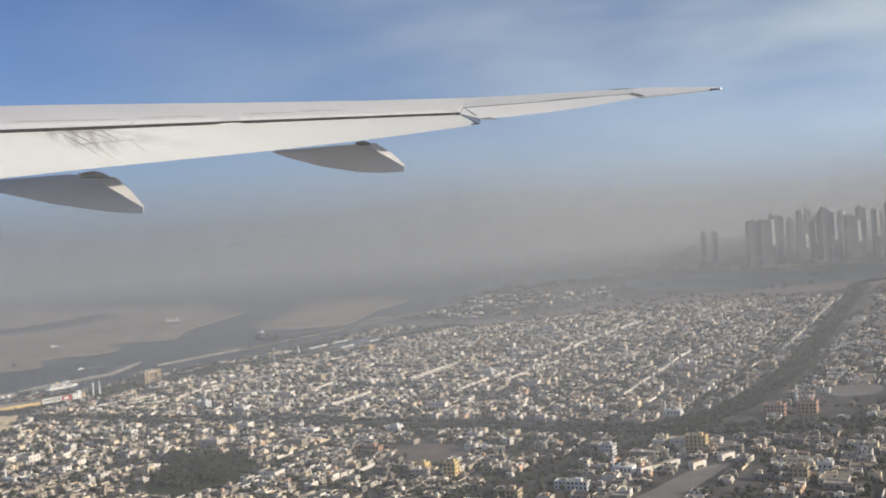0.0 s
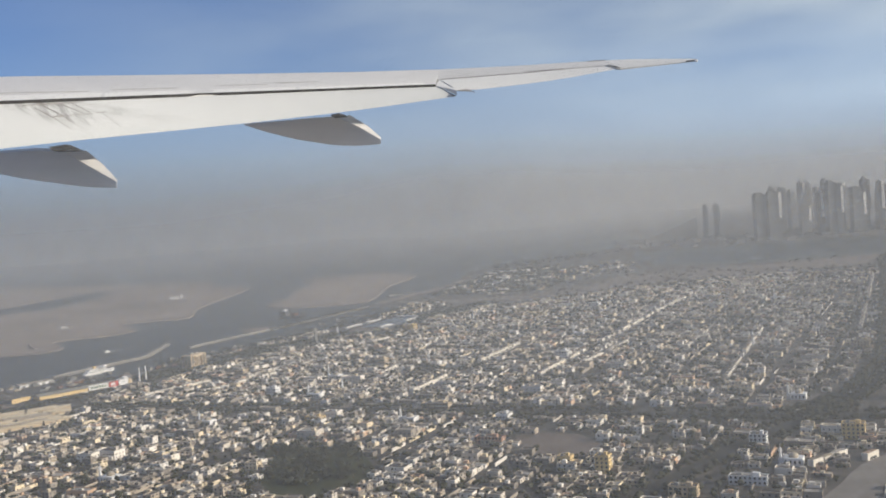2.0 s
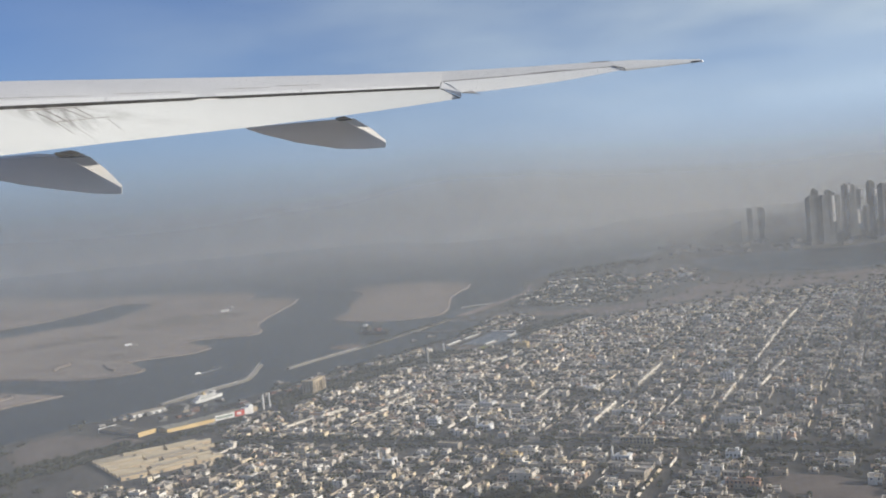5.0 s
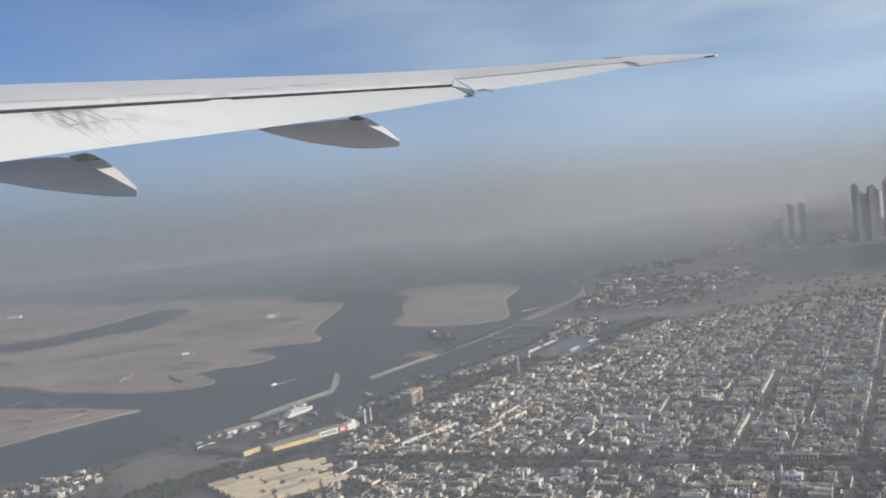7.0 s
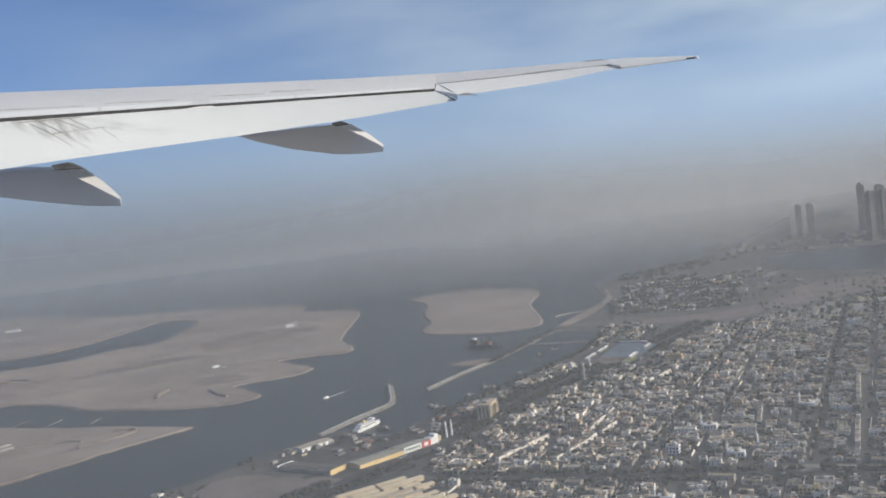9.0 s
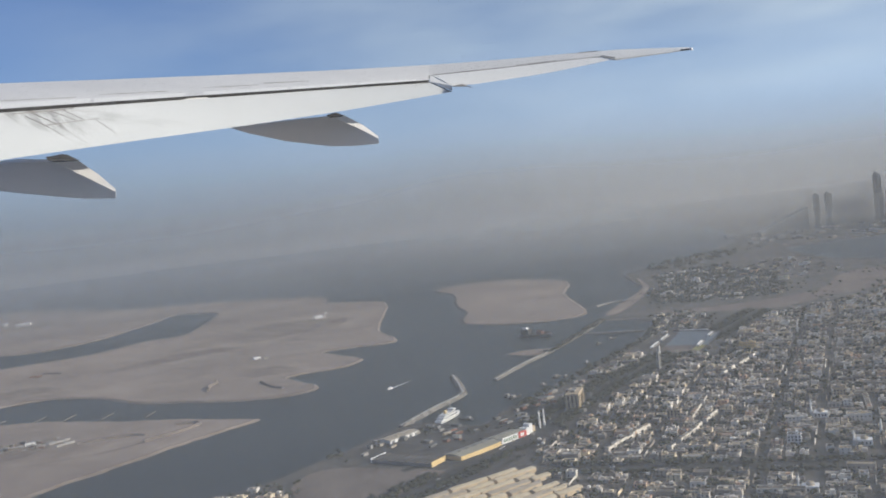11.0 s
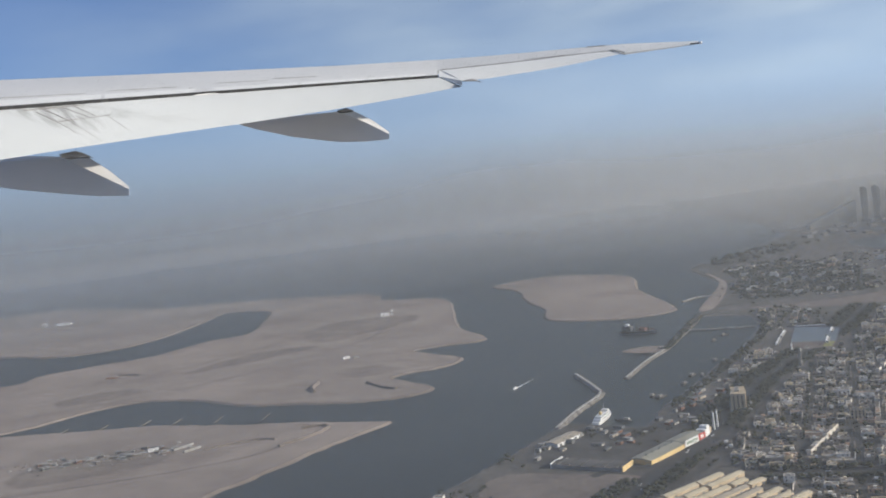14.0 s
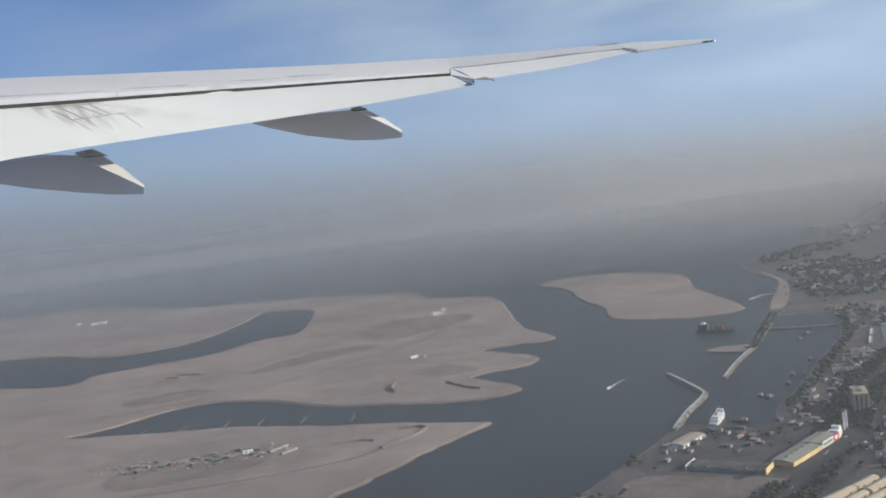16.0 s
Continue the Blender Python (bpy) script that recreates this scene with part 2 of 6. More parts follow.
def water_material():
    m, n, l, out = nodes_of("sea_water")
    b = n.new("ShaderNodeBsdfPrincipled")
    co = n.new("ShaderNodeTexCoord")
    big, small = n.new("ShaderNodeTexNoise"), n.new("ShaderNodeTexNoise")
    big.inputs["Scale"].default_value, small.inputs["Scale"].default_value = 0.006, 0.45
    small.inputs["Detail"].default_value = 4
    l.new(co.outputs["Object"], big.inputs["Vector"]), l.new(co.outputs["Object"], small.inputs["Vector"])
    r = ramp(n, [(0.35, (0.012, 0.018, 0.020)), (0.65, (0.02, 0.027, 0.028))])
    l.new(big.outputs[0], r.inputs[0])
    l.new(r.outputs[0], b.inputs["Base Color"])
    b.inputs["Roughness"].default_value, b.inputs["IOR"].default_value = 0.36, 1.24
    b.inputs["Specular IOR Level"].default_value = 0.3
    bp = n.new("ShaderNodeBump")
    bp.inputs["Strength"].default_value, bp.inputs["Distance"].default_value = 0.5, 0.35
    l.new(small.outputs[0], bp.inputs["Height"])
    l.new(bp.outputs[0], b.inputs["Normal"])
    l.new(b.outputs[0], out.inputs[0])
    return m


M["water"] = water_material()


def haze_material(name, low, full, high, top, dense, colour, bright, spread, town=False):
    """See-through upright sheet painted as dust haze: denser in the middle of its height, uneven in patches."""
    m, n, l, out = nodes_of(name)
    d, tl, tr = n.new("ShaderNodeBsdfDiffuse"), n.new("ShaderNodeBsdfTranslucent"), n.new("ShaderNodeBsdfTransparent")
    both = n.new("ShaderNodeMixShader")
    both.inputs[0].default_value = 0.35
    l.new(d.outputs[0], both.inputs[1]), l.new(tl.outputs[0], both.inputs[2])
    co = n.new("ShaderNodeTexCoord")
    xyz = n.new("ShaderNodeSeparateXYZ")
    l.new(co.outputs["Object"], xyz.inputs[0])
    up = n.new("ShaderNodeMapRange")
    up.interpolation_type = "SMOOTHSTEP"
    up.inputs["From Min"].default_value, up.inputs["From Max"].default_value = low, full
    width = (top - high) / 7
    fall, power, one, dn = (n.new("ShaderNodeMath") for _ in range(4))
    fall.operation, power.operation, one.operation, dn.operation = "MULTIPLY_ADD", "EXPONENT", "ADD", "DIVIDE"
    fall.inputs[1].default_value, fall.inputs[2].default_value = 1 / width, -(top + high) / 2 / width
    one.inputs[1].default_value = dn.inputs[0].default_value = 1.0
    l.new(xyz.outputs["Z"], up.inputs["Value"]), l.new(xyz.outputs["Z"], fall.inputs[0])
    l.new(fall.outputs[0], power.inputs[0]), l.new(power.outputs[0], one.inputs[0]), l.new(one.outputs[0], dn.inputs[1])
    # colour paled and opacity varied west to east, imitating haze glow towards the sun
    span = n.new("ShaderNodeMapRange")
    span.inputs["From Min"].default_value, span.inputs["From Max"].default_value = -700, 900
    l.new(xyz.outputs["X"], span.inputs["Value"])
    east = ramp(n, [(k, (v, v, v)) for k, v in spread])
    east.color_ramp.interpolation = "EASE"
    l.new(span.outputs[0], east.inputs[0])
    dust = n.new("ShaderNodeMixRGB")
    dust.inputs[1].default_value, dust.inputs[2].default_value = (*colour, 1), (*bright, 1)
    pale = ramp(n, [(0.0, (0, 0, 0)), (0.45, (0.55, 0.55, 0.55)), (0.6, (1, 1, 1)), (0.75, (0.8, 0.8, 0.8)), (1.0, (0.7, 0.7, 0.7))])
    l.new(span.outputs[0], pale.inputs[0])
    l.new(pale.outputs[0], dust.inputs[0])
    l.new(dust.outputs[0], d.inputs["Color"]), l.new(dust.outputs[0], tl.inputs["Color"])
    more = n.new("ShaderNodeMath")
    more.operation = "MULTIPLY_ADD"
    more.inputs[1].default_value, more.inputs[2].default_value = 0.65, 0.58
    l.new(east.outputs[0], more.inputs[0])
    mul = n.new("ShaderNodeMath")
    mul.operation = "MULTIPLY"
    l.new(up.outputs[0], mul.inputs[0]), l.new(dn.outputs[0], mul.inputs[1])
    nz = n.new("ShaderNodeTexNoise")
    nz.inputs["Scale"].default_value, nz.inputs["Detail"].default_value = 0.0018, 1
    l.new(co.outputs["Object"], nz.inputs["Vector"])
    pat = n.new("ShaderNodeMapRange")
    pat.inputs["From Min"].default_value, pat.inputs["From Max"].default_value = 0.3, 0.7
    pat.inputs["To Min"].default_value, pat.inputs["To Max"].default_value = dense * 0.92, dense * 1.08
    l.new(nz.outputs[0], pat.inputs["Value"])
    fac = n.new("ShaderNodeMath")
    fac.operation, fac.use_clamp = "MULTIPLY", True
    side = n.new("ShaderNodeMath")
    side.operation = "MULTIPLY"
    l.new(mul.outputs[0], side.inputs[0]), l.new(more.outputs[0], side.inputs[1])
    l.new(side.outputs[0], fac.inputs[0]), l.new(pat.outputs[0], fac.inputs[1])
    if town:
        # fades the nearest sheet out westwards, where the camera's path would cross it
        shore, over = n.new("ShaderNodeMapRange"), n.new("ShaderNodeMath")
        shore.interpolation_type, over.operation = "SMOOTHSTEP", "MULTIPLY"
        shore.inputs["From Min"].default_value, shore.inputs["From Max"].default_value = -230, 40
        l.new(xyz.outputs["X"], shore.inputs["Value"])
        l.new(side.outputs[0], over.inputs[0]), l.new(shore.outputs[0], over.inputs[1])
        l.new(over.outputs[0], fac.inputs[0])
    mix = n.new("ShaderNodeMixShader")
    l.new(fac.outputs[0], mix.inputs[0]), l.new(tr.outputs[0], mix.inputs[1]), l.new(both.outputs[0], mix.inputs[2])
    l.new(mix.outputs[0], out.inputs[0])
    return m


def backdrop_material(height):
    """Glowing backdrop painted as the dust-laden distance: grey-brown at the horizon, thinning upwards into the sky."""
    m, n, l, out = nodes_of("glowing_haze_backdrop")
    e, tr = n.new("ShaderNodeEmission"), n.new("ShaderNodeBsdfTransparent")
    co = n.new("ShaderNodeTexCoord")
    xyz = n.new("ShaderNodeSeparateXYZ")
    l.new(co.outputs["Object"], xyz.inputs[0])
    nz = n.new("ShaderNodeTexNoise")
    nz.inputs["Scale"].default_value, nz.inputs["Detail"].default_value = 0.0007, 1
    mp = n.new("ShaderNodeMapping")
    mp.inputs["Scale"].default_value = (1, 1, 3)
    l.new(co.outputs["Object"], mp.inputs[0]), l.new(mp.outputs[0], nz.inputs["Vector"])
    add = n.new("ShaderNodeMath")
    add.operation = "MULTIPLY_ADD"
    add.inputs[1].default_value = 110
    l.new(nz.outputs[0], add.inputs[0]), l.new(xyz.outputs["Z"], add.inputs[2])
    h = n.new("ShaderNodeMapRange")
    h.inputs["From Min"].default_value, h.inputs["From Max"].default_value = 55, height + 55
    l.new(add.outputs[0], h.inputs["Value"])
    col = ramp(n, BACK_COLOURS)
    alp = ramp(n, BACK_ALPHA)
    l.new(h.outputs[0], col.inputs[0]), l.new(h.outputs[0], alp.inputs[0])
    # Glow raised from west to east, imitating brighter haze on the sun's side.
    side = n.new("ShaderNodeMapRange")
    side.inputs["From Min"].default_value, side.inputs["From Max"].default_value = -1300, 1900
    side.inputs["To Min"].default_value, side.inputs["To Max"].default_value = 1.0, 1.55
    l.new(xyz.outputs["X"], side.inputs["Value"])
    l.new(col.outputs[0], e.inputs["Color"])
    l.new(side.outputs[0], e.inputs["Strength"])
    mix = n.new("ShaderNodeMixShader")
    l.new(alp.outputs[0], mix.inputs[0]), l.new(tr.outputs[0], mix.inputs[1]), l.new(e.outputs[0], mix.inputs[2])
    l.new(mix.outputs[0], out.inputs[0])
    return m


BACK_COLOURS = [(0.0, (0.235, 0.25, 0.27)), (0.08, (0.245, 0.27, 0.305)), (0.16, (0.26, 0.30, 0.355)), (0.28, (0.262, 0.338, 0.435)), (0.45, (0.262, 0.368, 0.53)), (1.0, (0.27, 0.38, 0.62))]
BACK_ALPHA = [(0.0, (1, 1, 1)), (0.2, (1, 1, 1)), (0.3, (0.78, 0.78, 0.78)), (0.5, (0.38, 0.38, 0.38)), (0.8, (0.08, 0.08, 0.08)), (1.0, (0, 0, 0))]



# ---------------------------------------------------------------- mesh helpers
class Shape:
    """Collects faces with material slots, then becomes one mesh."""

    def __init__(self):
        self.v, self.f, self.m = [], [], []

    def add(self, verts, faces, slot=0):
        k = len(self.v)
        self.v.extend(verts)
        self.f.extend([tuple(i + k for i in q) for q in faces])
        self.m.extend([slot] * len(faces))
        return self

    def box(self, c, s, slot=0, turn=0.0, bottom=True, taper=1.0):
        """A box standing on z = c.z, of size s, turned by an angle about z."""
        ca, sa = math.cos(turn), math.sin(turn)
        vs = []
        for z, k in ((0, 1.0), (1, taper)):
            for x, y in ((-1, -1), (1, -1), (1, 1), (-1, 1)):
                a, b = x * s[0] / 2 * k, y * s[1] / 2 * k
                vs.append((c[0] + a * ca - b * sa, c[1] + a * sa + b * ca, c[2] + z * s[2]))
        fs = [(0, 1, 5, 4), (1, 2, 6, 5), (2, 3, 7, 6), (3, 0, 4, 7), (4, 5, 6, 7)]
        if bottom:
            fs.append((3, 2, 1, 0))
        return self.add(vs, fs, slot)

    def tube(self, c, r0, r1, h, n=10, slot=0, cap=True):
        vs = [(c[0] + r0 * math.cos(2 * math.pi * k / n), c[1] + r0 * math.sin(2 * math.pi * k / n), c[2]) for k in range(n)]
        vs += [(c[0] + r1 * math.cos(2 * math.pi * k / n), c[1] + r1 * math.sin(2 * math.pi * k / n), c[2] + h) for k in range(n)]
        fs = [(k, (k + 1) % n, n + (k + 1) % n, n + k) for k in range(n)]
        if cap:
            fs.append(tuple(range(n, 2 * n)))
        return self.add(vs, fs, slot)

    def dome(self, c, r, h, n=12, rings=4, slot=0):
        vs, fs = [], []
        for j in range(rings):
            a = j / rings * math.pi / 2
            vs += [(c[0] + r * math.cos(a) * math.cos(2 * math.pi * k / n), c[1] + r * math.cos(a) * math.sin(2 * math.pi * k / n), c[2] + h * math.sin(a)) for k in range(n)]
        vs.append((c[0], c[1], c[2] + h))
        for j in range(rings - 1):
            fs += [(j * n + k, j * n + (k + 1) % n, (j + 1) * n + (k + 1) % n, (j + 1) * n + k) for k in range(n)]
        fs += [((rings - 1) * n + k, (rings - 1) * n + (k + 1) % n, rings * n) for k in range(n)]
        return self.add(vs, fs, slot)

    def prism(self, pts, z0, z1, slot=0):
        n = len(pts)
        vs = [(x, y, z0) for x, y in pts] + [(x, y, z1) for x, y in pts]
        return self.add(vs, [(k, (k + 1) % n, n + (k + 1) % n, n + k) for k in range(n)] + [tuple(range(n, 2 * n))], slot)

    def mesh(self, name, mats):
        me = bpy.data.meshes.new(name)
        me.from_pydata(self.v, [], self.f)
        for k in mats:
            me.materials.append(M[k] if isinstance(k, str) else k)
        me.polygons.foreach_set("material_index", self.m)
        me.update()
        return me


def thing(name, label, category, at=None, group="", kind=""):
    """The empty at a thing's base that carries its parts."""
    ob = new(name)
    ob.empty_display_size = 0.5
    if at is not None:
        ob.matrix_basis = at
    return tagged(ob, label, category, group, kind)


def part(name, shape, mats, parent, label=""):
    ob = new(name, shape.mesh(name, mats if isinstance(mats, (list, tuple)) else [mats]))
    ob.parent = parent
    if label:
        tagged(ob, label)
    return ob


def single(name, shape, mats, label, category="", group="", kind="", at=None):
    ob = new(name, shape.mesh(name, mats if isinstance(mats, (list, tuple)) else [mats]))
    if at is not None:
        ob.matrix_basis = at
    return tagged(ob, label, category, group, kind)


def smooth_line(pts, steps, closed=True, rough=0.0, seed=1):
    """A soft curve through plan points, with a slightly ragged edge."""
    rnd = random.Random(seed)
    n = len(pts)
    out = []
    for k in range(n if closed else n - 1):
        p = [Vector(pts[(k + j) % n] if closed else pts[min(max(k + j, 0), n - 1)]) for j in (-1, 0, 1, 2)]
        for s in range(steps):
            t = s / steps
            q = 0.5 * ((2 * p[1]) + (p[2] - p[0]) * t + (2 * p[0] - 5 * p[1] + 4 * p[2] - p[3]) * t * t + (3 * p[1] - p[0] - 3 * p[2] + p[3]) * t ** 3)
            w = rough * min(1.0, (p[2] - p[1]).length / 40)
            out.append((q.x + rnd.uniform(-w, w), q.y + rnd.uniform(-w, w)))
    if not closed:
        out.append(tuple(pts[-1]))
    return out


def inside(poly, x, y):
    hit = False
    n = len(poly)
    for k in range(n):
        (x0, y0), (x1, y1) = poly[k], poly[(k + 1) % n]
        if (y0 > y) != (y1 > y) and x < (x1 - x0) * (y - y0) / (y1 - y0) + x0:
            hit = not hit
    return hit


def near_line(pts, x, y):
    best = 1e9
    for (x0, y0), (x1, y1) in zip(pts, pts[1:]):
        dx, dy = x1 - x0, y1 - y0
        t = max(0, min(1, ((x - x0) * dx + (y - y0) * dy) / (dx * dx + dy * dy)))
        best = min(best, math.hypot(x - x0 - t * dx, y - y0 - t * dy))
    return best


def fill(outline):
    """Triangles that cover a plan outline, facing up."""
    n = len(outline)
    tv, _, tf, _, _, _ = geometry.delaunay_2d_cdt([Vector(p) for p in outline], [(k, (k + 1) % n) for k in range(n)], [], 1, 1e-4)
    out = []
    for f in tf:
        a, b, c = (tv[k] for k in f[:3])
        out.append(tuple(f) if (b - a).cross(c - a) > 0 else tuple(f)[::-1])
    return tv, out


def land(name, outline, top, slope, mat, label, beach=None):
    """A sheet of land at z = top whose edge slopes down under the water."""
    n = len(outline)
    area = sum(outline[k][0] * outline[(k + 1) % n][1] - outline[(k + 1) % n][0] * outline[k][1] for k in range(n))
    if area < 0:
        outline = outline[::-1]
    low = []
    for k in range(n):
        a, b = Vector(outline[k - 1]), Vector(outline[(k + 1) % n])
        d = (b - a).normalized()
        low.append((outline[k][0] + d.y * slope, outline[k][1] - d.x * slope))
    tv, tf = fill(outline)
    s = Shape()
    s.add([(v.x, v.y, top) for v in tv], tf, 0)
    s.add([(x, y, top) for x, y in outline] + [(x, y, -0.6) for x, y in low], [(n + k, n + (k + 1) % n, (k + 1) % n, k) for k in range(n)], 1)
    return single(name, s, [mat, beach or mat], label, "ground", kind="structure")


def sheet(name, pts, z, mat, label, kind="structure", category="ground"):
    tv, tf = fill(pts)
    return single(name, Shape().add([(v.x, v.y, z) for v in tv], tf), mat, label, category, kind=kind)


def ribbon(name, pts, width, z, mat, label, steps=8):
    line = smooth_line(pts, steps, closed=False)
    s = Shape()
    vs = []
    for k, p in enumerate(line):
        a, b = Vector(line[max(k - 1, 0)]), Vector(line[min(k + 1, len(line) - 1)])
        d = (b - a).normalized()
        for w in (-width / 2, width / 2):
            vs.append((p[0] + d.y * w, p[1] - d.x * w, z))
    s.add(vs, [(2 * k + 1, 2 * k + 3, 2 * k + 2, 2 * k) for k in range(len(line) - 1)])
    ob = single(name, s, mat, label, "road", kind="structure")
    if ob.data.polygons[0].normal.z < 0:
        ob.data.flip_normals()
    return ob


# ---------------------------------------------------------------- sea, land, distance
CENTRE = (-250.0, 120.0)
FAR = 4540.0
bm = bmesh.new()
bmesh.ops.create_circle(bm, cap_ends=True, segments=96, radius=FAR)
bmesh.ops.triangulate(bm, faces=bm.faces[:])
me = bpy.data.meshes.new("water")
bm.to_mesh(me)
me.materials.append(M["water"])
sea = tagged(new("water", me), "dark blue-grey sea with small ripples reaching the horizon", "sea", kind="structure")
sea.location = (*CENTRE, 0)

COAST = [(-884.4, 358.3), (-622.5, 456.0), (-502.1, 575.5), (-433.3, 652.2), (-400.9, 660.2), (-380.3, 674.2), (-360.7, 696.4), (-341.7, 716.5), (-327.5, 734.3), (-313.2, 749.9),
         (-303.7, 755.1), (-294.0, 750.1), (-271.7, 727.7), (-249.9, 760.4), (-220.4, 796.3), (-188.8, 839.7), (-161.8, 876.0), (-140.5, 903.2), (-119.0, 934.7), (-100.4, 970.5),
         (-84.6, 1008.6), (-91.2, 1041.4), (-112.7, 1058.4), (-98.8, 1090.6), (-60.9, 1164.3), (-18.5, 1242.0), (9.6, 1406.1), (81.5, 1476.6), (163.5, 1553.8), (264.7, 1685.8)]
COAST_FAR = [(350.8, 1980.4), (420, 2400), (700, 4300), (2300, 3500), (3900, 1500), (4000, -600), (2300, -3100), (-1000, -4000), (-3200, -2400), (-2200, -300)]
coast = smooth_line(COAST, 5, closed=False, rough=1.2) + [(x, y) for x, y in COAST_FAR]
land("ground", coast, 0.8, 3.5, "city_soil", "dusty grey-brown city ground along the shore", "rock")

ISLE_NORTH = [(-1531.8, 1513.1), (-1031.7, 1421.3), (-748.0, 1217.0), (-704.9, 1250.5), (-654.7, 1266.8), (-601.8, 1285.4), (-552.1, 1345.8), (-513.5, 1360.8), (-498.6, 1486.4), (-501.3, 1579.9),
              (-560.5, 1629.7), (-580.0, 1554.0), (-621.8, 1431.1), (-675.4, 1383.1), (-738.7, 1397.1), (-816.8, 1465.5), (-1131.7, 1575.9), (-1632.5, 1719.0), (-1700, 2100), (-965, 2059),
              (-864.8, 2057.7), (-676.0, 1834.2), (-597.2, 1793.4), (-503.6, 1738.3), (-423.3, 1677.6), (-360.5, 1610.3), (-352.8, 1524.7), (-286.2, 1445.7), (-298.2, 1266.3)]
ISLE_SOUTH = [(-305.2, 1183.5), (-293.3, 1109.1), (-302.0, 1089.7), (-329.8, 1092.3), (-359.4, 1084.1), (-331.8, 1032.0), (-328.5, 1010.5), (-345.0, 990.5), (-371.4, 985.5), (-387.0, 974.0),
              (-378.7, 954.7), (-363.4, 919.7), (-371.8, 901.8), (-403.2, 900.8), (-455.0, 927.5), (-491.2, 949.2), (-522.3, 988.8), (-567.8, 1023.0), (-608.6, 1016.3), (-642.7, 984.1),
              (-673.2, 966.2), (-635.2, 950.4), (-593.4, 933.9), (-554.4, 921.8), (-506.5, 892.1), (-455.4, 864.4), (-405.7, 832.0), (-400.7, 826.8), (-429.4, 800.0), (-462.8, 762.6), (-499.8, 721.8), (-587.8, 615.3),
              (-785.0, 518.9), (-1289.9, 467.9), (-2300, 900), (-2300, 1400)]
# Beach slopes take the darker sand to cancel the sun's brightness on them.
land("island", smooth_line(ISLE_NORTH + ISLE_SOUTH, 6, rough=1.5, seed=3), 1.1, 4.0, "sand", "flat reclaimed sand island with inlets and lobed shore", "damp_sand")
ISLE_TWO = [(-213.2, 1501.8), (-198.6, 1423.6), (-210.2, 1319.8), (-209.8, 1231.8), (-221.3, 1154.0), (-177.6, 1107.0), (-125.4, 1102.5), (-108.4, 1153.4), (-93.9, 1293.1), (-62.9, 1431.3), (-124.4, 1535.2), (-181.6, 1536.0)]
land("island", smooth_line(ISLE_TWO, 6, rough=1.5, seed=4), 1.0, 4.0, "sand", "small flat reclaimed sand island beyond the harbour", "damp_sand")

# Unseen bank added behind the haze to throw light under the wing.
BOUNCE_BANK = [(-2300, 3000), (-2300, 3700), (-1500, 4200), (-300, 4400), (900, 4350), (1500, 4000), (1500, 3150), (500, 3150), (-400, 3100), (-1300, 3000)]
land("island", smooth_line(BOUNCE_BANK, 4, rough=3, seed=6), 1.0, 6.0, "bounce_bank", "unseen pale sand bank bouncing light up onto the wing")

LAGOON = [(225, 1300), (262, 1222), (350, 1180), (480, 1165), (800, 1010), (1000, 1160), (800, 1360), (560, 1462), (420, 1478), (320, 1500), (250, 1480), (228, 1400)]
sheet("water", smooth_line(LAGOON, 6, rough=1.0, seed=5), 0.86, "water", "shallow grey lagoon below the towers", category="water")
